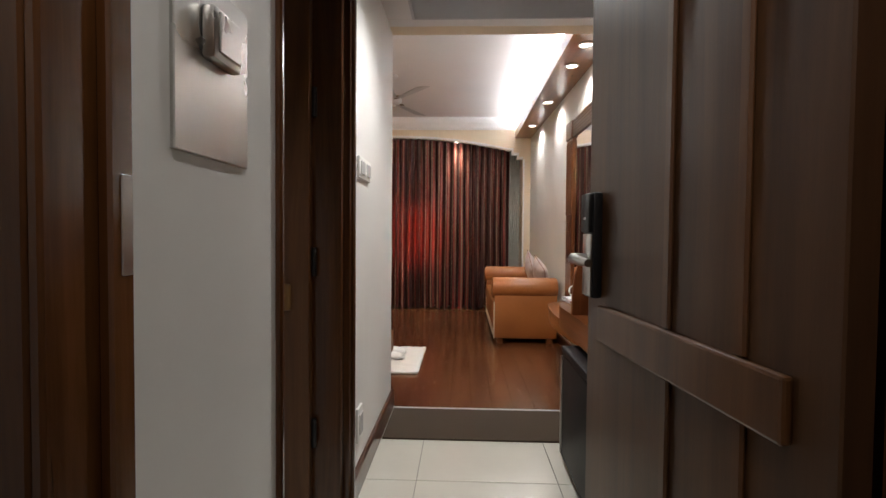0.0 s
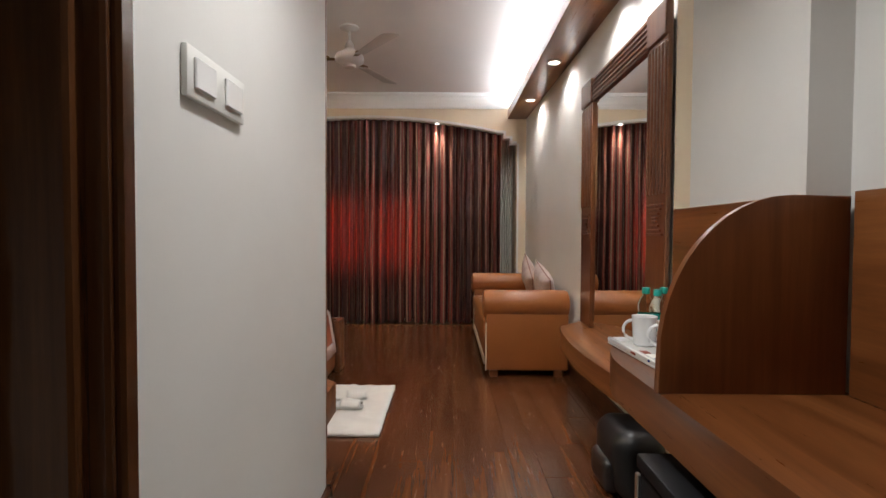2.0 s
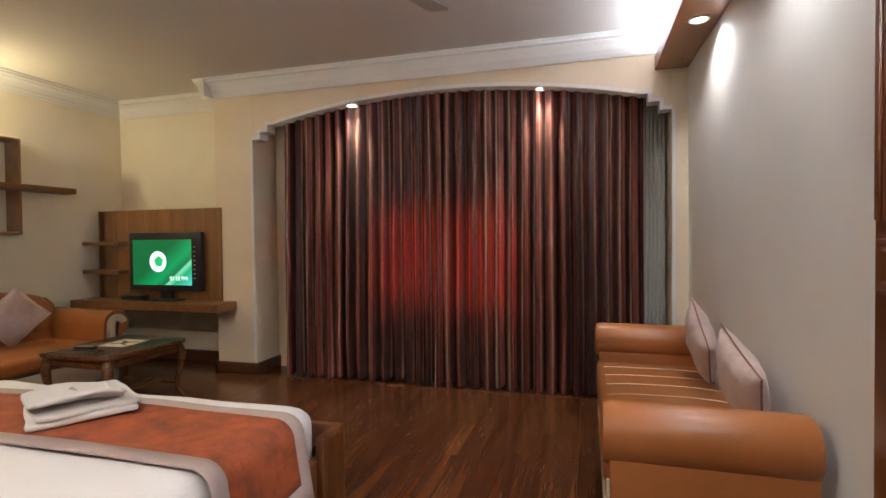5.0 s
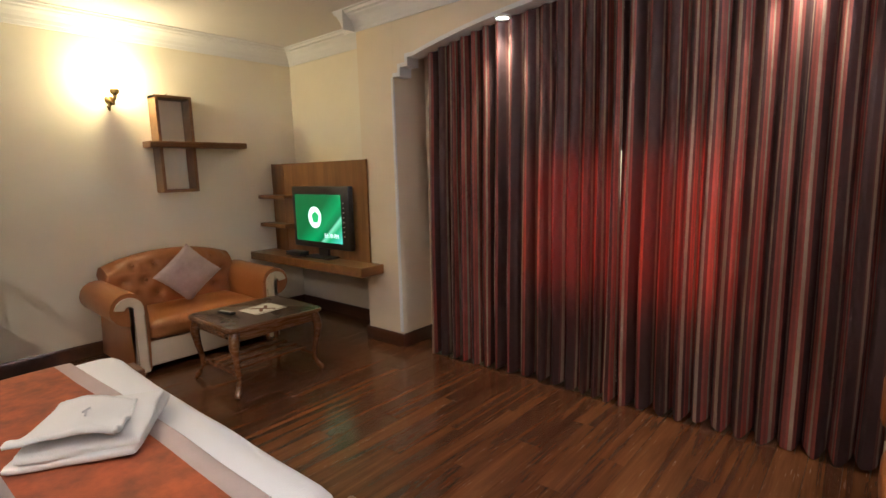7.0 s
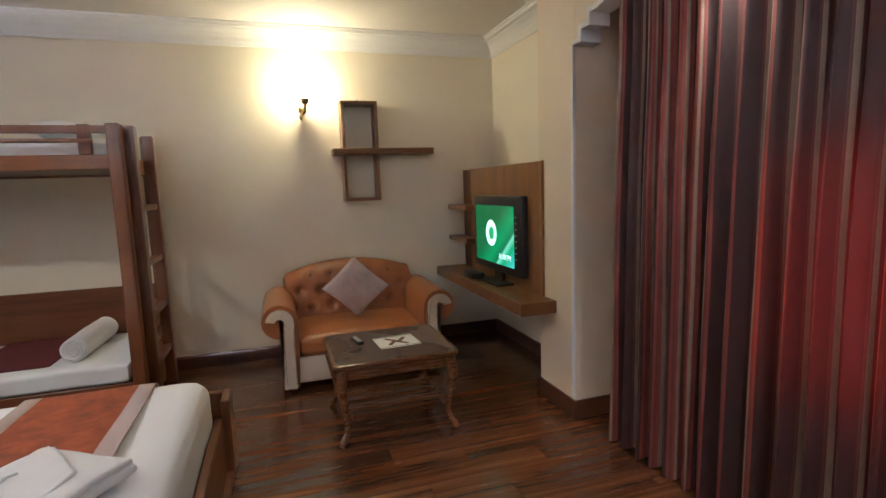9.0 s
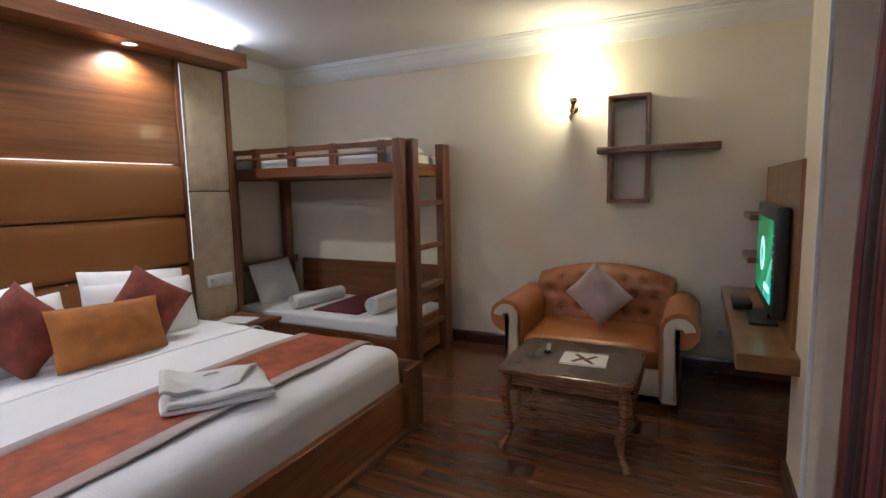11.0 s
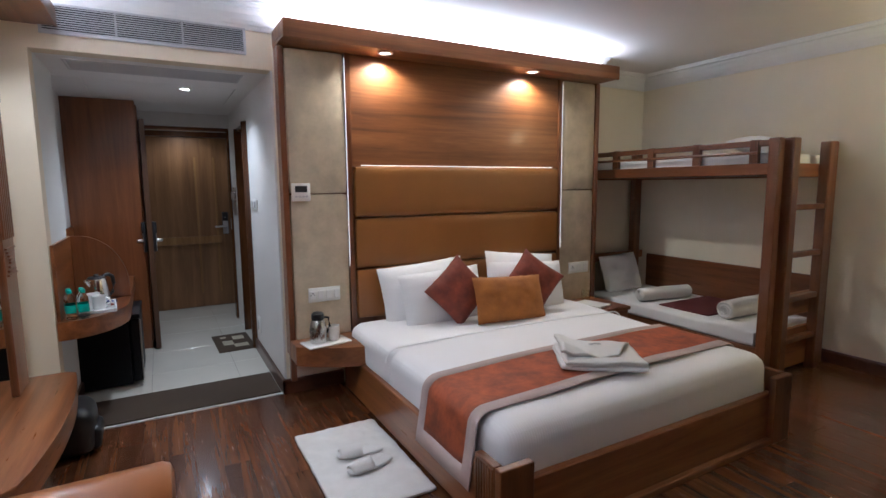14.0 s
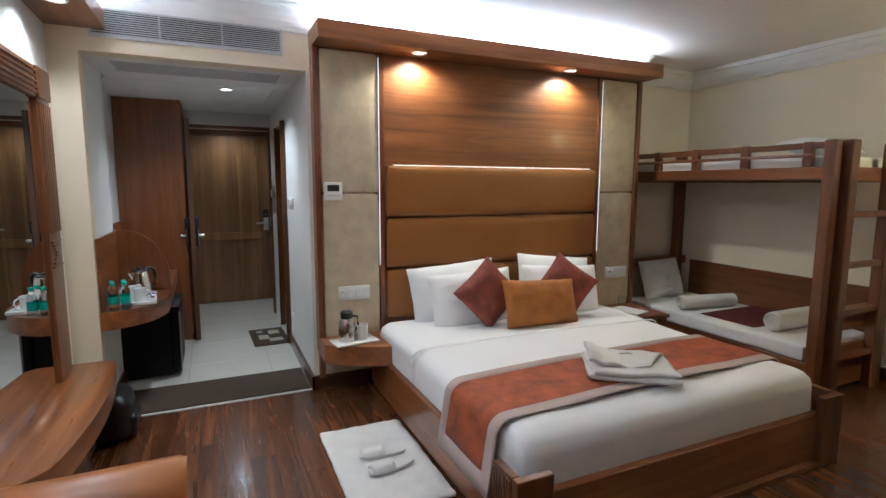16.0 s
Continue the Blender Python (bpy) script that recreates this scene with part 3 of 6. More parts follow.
def downlight(x, y, z, label="round white recessed downlight, lit"):
    th = thing("downlight", label, "downlight", Matrix.Translation((x, y, z)), "recessed downlights")
    bm = bmesh.new()
    lathe(bm, [(0.038, 0.006), (0.052, 0.004), (0.054, -0.004), (0.046, -0.009), (0.038, -0.005)], 24, None, False)
    part("ring", bm, "white_plastic", th)
    bm = bmesh.new()
    lathe(bm, [(0.038, 0.004), (0.038, -0.001)], 24)
    part("lens", bm, "lamp_white", th, "glowing white lens")
    return th


first = downlight(1.368, 4.175, 2.340)
# the last fitting is added too, out of view, to hold the lobby fill lamp
for x, y, z in ((1.368, 5.264, 2.340), (1.368, 6.35, 2.340), (1.368, 3.74, 2.340), (-1.09, 7.232, 2.302), (0.463, 7.232, 2.302), (-0.60, 3.47, 2.362), (-1.875, 3.47, 2.362), (0.59, 2.33, 2.216), (0.55, 0.36, 2.228)):
    copy_thing(first, Matrix.Translation((x, y, z)))

# ---- window behind the curtains ----
win = thing("window_1", "white framed window behind drawn curtains", "window", kind="structure")
wf = bmesh.new()
for lo, hi in (((-1.0, YW, 0.55), (-0.95, YW + 0.06, 1.52)), ((0.25, YW, 0.55), (0.30, YW + 0.06, 1.52)), ((-0.95, YW, 0.55), (0.25, YW + 0.06, 0.60)), ((-0.95, YW, 1.47), (0.25, YW + 0.06, 1.52)), ((-0.37, YW, 0.60), (-0.33, YW + 0.06, 1.47))):
    box(wf, lo, hi)
part("window_frame", wf, "white_plastic", win, "", False)
pane = part("pane", bx((-0.95, YW + 0.025, 0.60), (0.25, YW + 0.031, 1.47)), "clear", win, "", False)
pane.visible_shadow = False


def curtain(name, x0, x1, seed, parent):
    """A pleated drop from x0 to x1, wavy in plan, fuller towards the hem."""
    rnd = random.Random(seed)
    n = int((x1 - x0) / 0.0065)
    ph, phase = [], 0.0
    for i in range(n + 1):
        phase += 2 * math.pi * 0.0065 / (0.098 + 0.036 * noise.noise(Vector((i * 0.012, seed, 0))))
        ph.append(phase)
    bm = bmesh.new()
    uvl = bm.loops.layers.uv.new("UVMap")
    rows = 26
    ztop, zlow = 2.40, 0.025
    verts, us = [], []
    for j in range(rows + 1):
        f = j / rows
        z = zlow + (ztop - zlow) * f
        row = []
        for i in range(n + 1):
            x = x0 + (x1 - x0) * i / n
            amp = (0.036 + 0.026 * (1 - f)) * (0.75 + 0.6 * noise.noise(Vector((i * 0.02, seed + 3, f * 0.6))))
            w = ph[i] + 0.5 * noise.noise(Vector((i * 0.015, f * 1.6, seed)))
            y = 7.285 + amp * math.sin(w) + 0.012 * math.sin(2.3 * w + 1) * (1 - f) - 0.02 * (1 - f) + 0.012 * noise.noise(Vector((i * 0.01, f * 3, seed + 9)))
            xx = x + 0.012 * math.cos(w) * (0.4 + 0.6 * (1 - f)) + 0.02 * noise.noise(Vector((f * 2.0, i * 0.012, seed + 5))) * (1 - f)
            hem = (0.030 * noise.noise(Vector((i * 0.035, 0, seed))) + 0.018 * math.sin(w)) * max(0, 1 - f * 6)
            row.append(bm.verts.new((xx, y, z + hem)))
        verts.append(row)
    cloth_u, acc = [0.0], 0.0
    mid = rows // 3
    for i in range(n):
        acc += (verts[mid][i + 1].co - verts[mid][i].co).length
        cloth_u.append(acc)
    for j in range(rows):
        for i in range(n):
            f_ = bm.faces.new((verts[j][i], verts[j][i + 1], verts[j + 1][i + 1], verts[j + 1][i]))
            for lp, (a, c) in zip(f_.loops, ((i, j), (i + 1, j), (i + 1, j + 1), (i, j + 1))):
                lp[uvl].uv = (cloth_u[a], c / rows)
    return part(name, bm, "curtain", parent)


drapes = thing("curtain_pair", "striped maroon, red and taupe floor-length curtains, drawn", "curtain")
curtain("curtain_panel", -1.79, -0.345, 2, drapes)
curtain("curtain_panel", -0.352, 1.185, 7, drapes)
rod = bmesh.new()
tube(rod, [(-2.0, 7.34, 2.42), (1.34, 7.34, 2.42)], 0.012)
part("rod", rod, "steel", drapes)
sh = bmesh.new()
rowv = []
for i in range(90):
    x = 1.10 + 0.24 * i / 89
    rowv.append([sh.verts.new((x, 7.44 + 0.018 * math.sin(i * 0.62), z)) for z in (0.03, 2.43)])
for a, c in zip(rowv, rowv[1:]):
    sh.faces.new((a[0], c[0], c[1], a[1]))
solo("sheer_curtain", sh, "sheer", "pale green-grey sheer curtain beside the drapes", "curtain")

# ---- doors of the passage ----
def door_leaf(parent, w, h, t, handle_side, rail, strip_at, strips="door_light", leaf_mat="door_wood", sides=(-1, 1)):
    """A leaf in x 0..w, z 0..h, thickness t on y; a cross rail from rail[0] to rail[1] and upright strips on both faces."""
    part("leaf", bx((0, 0, 0), (w, t, h), 0.003), leaf_mat, parent, "", False)
    sx = 1 if handle_side > 0 else -1
    z0_, z1_ = 0.778, 0.870
    for y0, y1, e0, e1 in ((-0.010, 0.0, 0.008, 0), (t, t + 0.010, 0, 0.008)):
        part("rail", bx((rail[0], y0 - e0, z0_), (rail[1], y1 + e1, z1_), 0.006, 2), strips, parent, "wooden cross rail", False)
        for c in strip_at:
            for z0, z1 in ((0.17, z0_), (z1_, 1.82)):
                part("moulding", bx((c - 0.013, y0, z0), (c + 0.013, y1, z1), 0.004), strips, parent, "upright moulding strip", False)
    hx = w - 0.070 if handle_side > 0 else 0.070
    for s_ in sides:
        yf = -0.002 if s_ < 0 else t + 0.002
        slab = lambda d0, d1, x0, x1, z0, z1, bev: bx((x0, min(yf + s_ * d0, yf + s_ * d1), z0), (x1, max(yf + s_ * d0, yf + s_ * d1), z1), bev, 2)
        lock = part("lock", slab(0, 0.026, hx - 0.034, hx + 0.034, 0.885, 1.155, 0.006), "black", parent, "black card lock body")
        part("face_plate", slab(0.025, 0.030, hx - 0.030, hx + 0.030, 0.890, 1.048, 0.002), "steel", lock, "brushed steel face plate")
        part("reader", slab(0.025, 0.036, hx - 0.031, hx + 0.031, 1.052, 1.152, 0.005), "black", lock, "black card reader")
        part("lamp_window", slab(0.0355, 0.0365, hx - 0.008, hx + 0.008, 1.085, 1.092, 0), "grille", lock)
        hb_ = bmesh.new()
        yy = yf + s_ * 0.068
        tube(hb_, [(hx, yf + s_ * 0.02, 0.985), (hx, yy, 0.985), (hx - sx * 0.015, yy + s_ * 0.004, 0.985), (hx - sx * 0.12, yy, 0.98)], [0.014, 0.014, 0.013, 0.010], 12)
        part("handle", hb_, "steel", lock, "brushed steel lever handle")


entry = thing("door_1", "dark wooden entrance door, standing open inwards", "door", pose(1.018, 0.80, 0.006, 0, 0, 96), kind="structure")
door_leaf(entry, 0.82, 2.05, 0.042, 1, (0.07, 0.71), (0.17, 0.385), "door_rail")
# the entrance door again, closed; its leaf colour is lightened as if lit
outer_door = thing("door_2", "brown panelled wooden door with pale mouldings, closed", "door", pose(0.975, -0.005, 0.006, 0, 0, 180), kind="structure")
door_leaf(outer_door, 0.92, 2.05, 0.042, 1, (0.08, 0.80), (0.55, 0.76), "door_light", "door_oak")
fr1 = bmesh.new()
for lo, hi in (((0.04, 0.68, 0), (0.126, 0.82, 2.11)), ((1.024, 0.68, 0), (1.13, 0.80, 2.11)), ((0.126, 0.68, 2.062), (1.024, 0.80, 2.11)),
               ((0.126, 0.68, 0), (0.142, 0.74, 2.062)), ((0.126, 0.775, 0), (0.144, 0.818, 2.062))):
    box(fr1, lo, hi, 0.004)
solo("trim_entrance", fr1, "frame_wood", "dark glossy wooden door frame", "door frame", False, kind="structure")
solo("strike_plate", bx((0.144, 0.792, 1.0), (0.1462, 0.812, 1.12), 0.001), "steel", "steel strike plate on the door frame", "strike plate", False)
fr2 = bmesh.new()
for lo, hi in (((-0.02, -0.06, 0), (0.052, 0.02, 2.12)), ((0.978, -0.06, 0), (1.05, 0.02, 2.12)), ((0.052, -0.06, 2.06), (0.978, 0.02, 2.12))):
    box(fr2, lo, hi, 0.004)
solo("trim_lobby", fr2, "frame_wood", "dark wooden door frame", "door frame", False, kind="structure")

bath = thing("door_3", "dark wooden bathroom door with a pale rail, standing open", "door", pose(0.022, 1.966, 0.006, 0, 0, 180), kind="structure")
door_leaf(bath, 0.60, 1.98, 0.036, 1, (0.062, 0.50), (0.127, 0.34), "door_light", "bath_wood", (-1,))
fr3 = bmesh.new()
for y0, y1, xo in ((1.345, 1.365, 0.137), (1.970, 2.02, 0.126), (2.0, 2.06, 0.150), (2.015, 2.04, 0.160), (2.055, 2.08, 0.140)):
    box(fr3, (0.0, y0, 0), (xo, y1, 2.03), 0.005)
box(fr3, (0.0, 1.365, 1.990), (0.126, 1.970, 2.03), 0.005)
solo("trim_bathroom", fr3, "frame_wood", "dark glossy reeded bathroom door frame", "door frame", False, kind="structure")
for z in (0.35, 0.95, 1.50):
    hg = bmesh.new()
    tube(hg, [(0.032, 1.952, z - 0.05), (0.032, 1.952, z + 0.05)], 0.009)
    solo("hinge", hg, "black", "black steel door hinge", "hinge", group="bathroom door hinges")


# ---- wall plates ----
def switch_plate(m, w, h, rockers, label="white plastic wall switch plate", socket=False):
    """Plate in local x, z; its face looks along -y."""
    th = thing("switch_plate", label, "switch", m, "wall plates")
    part("plate", bx((-w / 2, -0.012, -h / 2), (w / 2, 0, h / 2), 0.004, 2), "white_plastic", th)
    for k in range(rockers):
        x = -w / 2 + w * (k + 0.5) / rockers
        part("rocker", bx((x - w / rockers * 0.32, -0.017, -h * 0.3), (x + w / rockers * 0.32, -0.011, h * 0.3), 0.002), "ceramic", th, "", False)
    if socket:
        sk = bmesh.new()
        for dx, dz, r in ((-0.012, 0, 0.004), (0.012, 0, 0.004), (0, 0.014, 0.005)):
            tube(sk, [(-w / 2 + w / rockers / 2 + dx, -0.019, dz), (-w / 2 + w / rockers / 2 + dx, -0.012, dz)], r, 8)
        part("socket_holes", sk, "black", th)
    return th


EAST = lambda x, y, z: pose(x, y, z, 0, 0, 90)
NORTH = lambda x, y, z: pose(x, y, z, 0, 0, 180)
switch_plate(EAST(PX0, 2.35, 1.317), 0.24, 0.088, 2, "white three-gang switch plate on the passage wall")
switch_plate(EAST(PX0, 2.265, 0.27), 0.09, 0.14, 1, "small white switch plate near the floor")
switch_plate(NORTH(-0.15, 3.350, 0.712), 0.225, 0.10, 4, "white socket and switch plate on the headboard", True)
switch_plate(NORTH(-2.53, 3.350, 0.70), 0.24, 0.10, 3, "white socket plate beside the headboard", True)
switch_plate(pose(XL, 6.98, 0.30, 0, 0, 90), 0.10, 0.07, 2, "white socket plate behind the armchair", True)
key = thing("card_switch", "brushed steel plate with a key card holder", "switch", EAST(PX0, 1.055, 1.318))
part("plate", bx((-0.125, -0.008, -0.145), (0.125, 0, 0.145), 0.002), "steel", key, "", False)
kh = part("card_holder", bx((-0.05, -0.030, 0.01), (0.05, -0.008, 0.095), 0.006, 2), "steel", key, "dark card holder")
part("holder_face", bx((-0.036, -0.034, 0.022), (0.042, -0.030, 0.088), 0.003), "steel", kh, "", False)
thermo = thing("thermostat", "white air-conditioning wall controller with a grey display", "thermostat", NORTH(-0.015, 3.352, 1.423))
part("body", bx((-0.062, -0.020, -0.06), (0.062, 0, 0.06), 0.005, 2), "white_plastic", thermo)
part("display", bx((-0.040, -0.022, 0.0), (0.040, -0.0195, 0.042)), "black", thermo, "dark grey display", False)
for k in range(4):
    part("button", bx((-0.042 + 0.023 * k, -0.023, -0.034), (-0.026 + 0.023 * k, -0.0195, -0.022), 0.001), "grille", thermo, "", False)

# ---- passage things ----
ward = thing("wardrobe", "tall brown wood-veneer wardrobe beside the entrance", "wardrobe")
part("body", bx((0.957, 1.27, 0.0), (1.488, 1.55, ZP - 0.002), 0.003), "wood_v", ward, "", False)
part("door", bx((0.945, 1.275, 0.06), (0.957, 1.54, 2.18), 0.002), "wood_v", ward, "", False)
hb2 = bmesh.new()
tube(hb2, [(0.945, 1.52, 0.93), (0.932, 1.52, 0.93), (0.932, 1.52, 1.20), (0.945, 1.52, 1.20)], 0.006)
part("handle", hb2, "chrome", ward, "chrome bar handle")

counter = thing("minibar_counter", "brown wooden wall counter with a rounded end", "counter")
ol = [(1.488, 2.555), (1.488, 1.56), (1.06, 1.56), (1.052, 2.2), (1.045, 2.78)]
for k in range(1, 9):
    a = k / 8 * math.pi / 2
    ol.append((PX1 - 0.002 - 0.341 * math.cos(a), 2.78 + 0.44 * math.sin(a)))
cb = bmesh.new()
prism(cb, (ol + [(PX1 - 0.002, 2.555)])[::-1], 0.11, Matrix.Translation((0, 0, 0.575)), 0.0)
part("worktop", cb, "wood_y", counter)
part("back_panel", bx((PX1 - 0.02, 2.562, 0.685), (PX1 - 0.002, 3.20, 1.137), 0.002), "wood_y", counter, "", False)
part("side_panel", bx((1.47, 1.56, 0.685), (1.488, 2.525, 1.145), 0.002), "wood_y", counter, "", False)
dv = [(1.043, 0.0), (1.469, 0.0), (1.469, 0.450), (1.34, 0.452)]
for k in range(1, 12):
    a = k / 12 * math.pi / 2
    dv.append((1.34 - 0.293 * math.sin(a), 0.452 - 0.37 * (1 - math.cos(a))))
db = bmesh.new()
prism(db, dv, 0.022, Matrix.Translation((0, 2.552, 0.685)) @ pose(0, 0, 0, 90), 0.003)
part("divider", db, "wood_v", counter, "dark upright divider with a curved top")

fr = thing("mini_fridge", "small black refrigerator under the counter", "refrigerator")
part("body", bx((1.0, 2.02, 0.02), (1.385, 2.54, 0.525), 0.008, 2), "fridge", fr)
part("door", bx((0.932, 2.025, 0.035), (0.996, 2.54, 0.508), 0.012, 3), "fridge", fr)
part("top_cap", bx((0.927, 2.02, 0.511), (1.385, 2.545, 0.545), 0.008, 2), "fridge", fr)
part("door_trim", bx((0.925, 2.525, 0.05), (0.936, 2.543, 0.50), 0.002), "steel", fr, "silver edge strip", False)
for x in (1.02, 1.35):
    for y in (2.05, 2.46):
        part("foot", bx((x - 0.015, y - 0.015, 0), (x + 0.015, y + 0.015, 0.022)), "black", fr, "", False)

fr.location.x = 0.075
tray = thing("serving_tray", "white rectangular tray on the counter", "tray", pose(1.21, 2.90, 0.686, 0, 0, 4))
tb = bmesh.new()
box(tb, (-0.10, -0.17, 0), (0.10, 0.17, 0.008), 0.002)
for lo, hi in (((-0.10, -0.17, 0.006), (-0.085, 0.17, 0.022)), ((0.085, -0.17, 0.006), (0.10, 0.17, 0.022)), ((-0.085, -0.17, 0.006), (0.085, -0.155, 0.022)), ((-0.085, 0.155, 0.006), (0.085, 0.17, 0.022))):
    box(tb, lo, hi, 0.003)
part("dish", tb, "ceramic", tray)


def mug(m):
    th = thing("mug", "plain white ceramic mug", "mug", m, "mugs on the tray")
    bm = bmesh.new()
    lathe(bm, [(0.030, 0), (0.034, 0.004), (0.039, 0.088), (0.040, 0.092), (0.036, 0.090), (0.031, 0.008)], 28)
    part("cup", bm, "ceramic", th)
    bm = bmesh.new()
    tube(bm, [(0.034 + 0.030 * math.sin(a), 0, 0.048 + 0.030 * math.cos(a)) for a in [math.pi * k / 10 for k in range(11)]], 0.005, 8)
    part("handle", bm, "ceramic", th)


mug(pose(1.195, 3.0, 0.695, 180 * 0, 0, 170))
mug(pose(1.235, 2.90, 0.695, 0, 0, 170))


def bottle(m):
    th = thing("water_bottle", "clear plastic water bottle with teal cap and label", "bottle", m, "water bottles")
    bm = bmesh.new()
    lathe(bm, [(0.028, 0), (0.031, 0.006), (0.031, 0.03), (0.0295, 0.034), (0.031, 0.038), (0.031, 0.105), (0.0295, 0.11), (0.031, 0.115), (0.031, 0.135), (0.026, 0.155), (0.014, 0.172), (0.013, 0.186)], 24)
    part("shell", bm, "clear", th)
    bm = bmesh.new()
    lathe(bm, [(0.0318, 0.045), (0.0322, 0.046), (0.0322, 0.10), (0.0318, 0.101)], 24, None, False)
    part("label_band", bm, "teal", th, "teal paper label")
    bm = bmesh.new()
    lathe(bm, [(0.0155, 0.180), (0.016, 0.182), (0.016, 0.202), (0.014, 0.205)], 20)
    part("cap", bm, "teal", th, "teal screw cap")


for x, y in ((1.258, 3.15), (1.322, 3.155), (1.272, 3.088), (1.336, 3.09)):
    bottle(pose(x, y, 0.686, 0, 0, 40 * x) @ Matrix.Scale(0.86, 4))
ket = thing("kettle", "stainless steel electric kettle with a black handle", "kettle", pose(1.225, 2.74, 0.686, 0, 0, 222))
bm = bmesh.new()
lathe(bm, [(0.074, 0.012), (0.076, 0.02), (0.066, 0.10), (0.056, 0.165), (0.053, 0.175)], 32)
part("body", bm, "chrome", ket)
bm = bmesh.new()
lathe(bm, [(0.078, 0), (0.080, 0.008), (0.076, 0.014)], 32)
part("base", bm, "black", ket)
bm = bmesh.new()
lathe(bm, [(0.054, 0.174), (0.048, 0.184), (0.016, 0.188), (0.014, 0.200), (0.010, 0.203)], 28)
part("lid", bm, "black", ket)
bm = bmesh.new()
tube(bm, [(0.045, 0, 0.182), (0.085, 0, 0.19), (0.115, 0, 0.17), (0.122, 0, 0.12), (0.108, 0, 0.06), (0.075, 0, 0.035)], [0.010, 0.012, 0.013, 0.012, 0.011, 0.009], 10)
part("handle", bm, "black", ket)
bm = bmesh.new()
tube(bm, [(-0.052, 0, 0.135), (-0.070, 0, 0.160), (-0.080, 0, 0.172)], [0.018, 0.013, 0.009], 10)
part("spout", bm, "chrome", ket)
for k, (mat, x, y) in enumerate((("maroon", 1.135, 2.87), ("blue", 1.145, 2.77), ("paper", 1.15, 2.82), ("blue", 1.165, 2.745))):
    solo("sachet", bx((-0.025, -0.018, 0), (0.025, 0.018, 0.008), 0.003, 2, pose(x, y, 0.6945 + 0.002 * (k % 2), 0, 0, 35 * k)), mat, "small paper sachet lying on the tray", "sachet", group="sachets")

dm = thing("doormat", "dark brown doormat with pale squares", "doormat", pose(0.285, 1.76, 0.0, 0, 0, 2))
part("pad", bx((-0.15, -0.28, 0), (0.17, 0.28, 0.012), 0.004, 2), "carpet", dm)
for x, y, w, h in ((-0.05, -0.12, 0.10, 0.12), (0.06, 0.03, 0.09, 0.14), (-0.04, 0.14, 0.12, 0.10), (0.08, -0.17, 0.05, 0.05)):
    part("patch", bx((x - w / 2, y - h / 2, 0.011), (x + w / 2, y + h / 2, 0.014)), "mat_light", dm, "pale woven square", False)
solo("threshold_mat", bx((0.145, 2.76, 0.0), (PX1 - 0.02, 3.20, 0.010), 0.003, 2), "carpet", "long brown mat at the passage threshold", "mat")
solo("threshold_strip", bx((PX0, 3.222, 0.0), (PX1, 3.236, 0.006), 0.002), "grille", "metal strip between tiles and planks", "trim", False, kind="structure")


def vent(name, label, m, w, h, slats, bars):
    """Grille in local x, z; its face looks along -y."""
    th = thing(name, label, "vent", m)
    # near-black sheet: the shade of the hollow behind the slats, as colour
    part("backing", bx((-w / 2, -0.004, -h / 2), (w / 2, -0.001, h / 2)), "dark_gap", th, "", False)
    fb = bmesh.new()
    e = 0.016
    for lo, hi in (((-w / 2 - e, -0.014, h / 2), (w / 2 + e, -0.0005, h / 2 + e)), ((-w / 2 - e, -0.014, -h / 2 - e), (w / 2 + e, -0.0005, -h / 2)), ((-w / 2 - e, -0.014, -h / 2), (-w / 2, -0.0005, h / 2)), ((w / 2, -0.014, -h / 2), (w / 2 + e, -0.0005, h / 2))):
        box(fb, lo, hi, 0.002)
    part("frame", fb, "grille", th, "", False)
    for k in range(slats):
        z = -h / 2 + h * (k + 0.5) / slats
        part("slat", bx((-w / 2, -0.006, -h / slats * 0.27), (w / 2, 0.006, h / slats * 0.0), 0, 1, pose(0, -0.010, z, 32)), "grille", th, "", False)
    for k in range(bars):
        x = -w / 2 + w * (k + 1) / (bars + 1)
        part("bar", bx((x - 0.005, -0.015, -h / 2), (x + 0.005, -0.004, h / 2)), "grille", th, "", False)


vent("wall_vent", "wide grey air-conditioning grille above the opening", NORTH(0.798, YH, 2.385), 1.03, 0.135, 11, 2)
vent("ceiling_vent", "white slatted return-air grille in the passage ceiling", pose(0.765, 2.87, ZP + 0.010, 90), 0.98, 0.27, 9, 0)

# ---- headboard unit with canopy ----
head = thing("headboard_unit", "brown wood and leather headboard with a lit canopy", "headboard")
F = 3.345
part("backing", bx((-2.735, YH + 0.001, 0.30), (0.098, F - 0.035, 2.358)), "wood_v", head, "", False)
part("wood_panel", bx((-2.262, F - 0.034, 1.60), (-0.385, F - 0.004, 2.360)), "wood_h", head, "striped brown veneer panel", False)
for x0, x1 in ((0.062, 0.100), (-0.383, -0.345), (-2.302, -2.264), (-2.745, -2.700)):
    part("stile", bx((x0, F - 0.034, 0.12 if x0 in (0.062, -2.745) else 0.3), (x1, F + 0.012, 2.360), 0.003), "wood_v", head, "", False)
for z0, z1 in ((1.238, 1.603), (0.870, 1.234), (0.50, 0.866)):
    part("leather_pad", soft_box((-2.258, F - 0.034, z0), (-0.389, F + 0.035, z1), 0.030, 9), "head_leather", head, "tan leather pad")
for x0, x1 in ((-0.341, 0.058), (-2.696, -2.306)):
    for z0, z1 in ((1.412, 2.356), (0.33, 1.408)):
        part("cream_pad", soft_box((x0, F - 0.034, z0), (x1, F + 0.008, z1), 0.020, 9), "cream_leather", head, "cream suede pad")
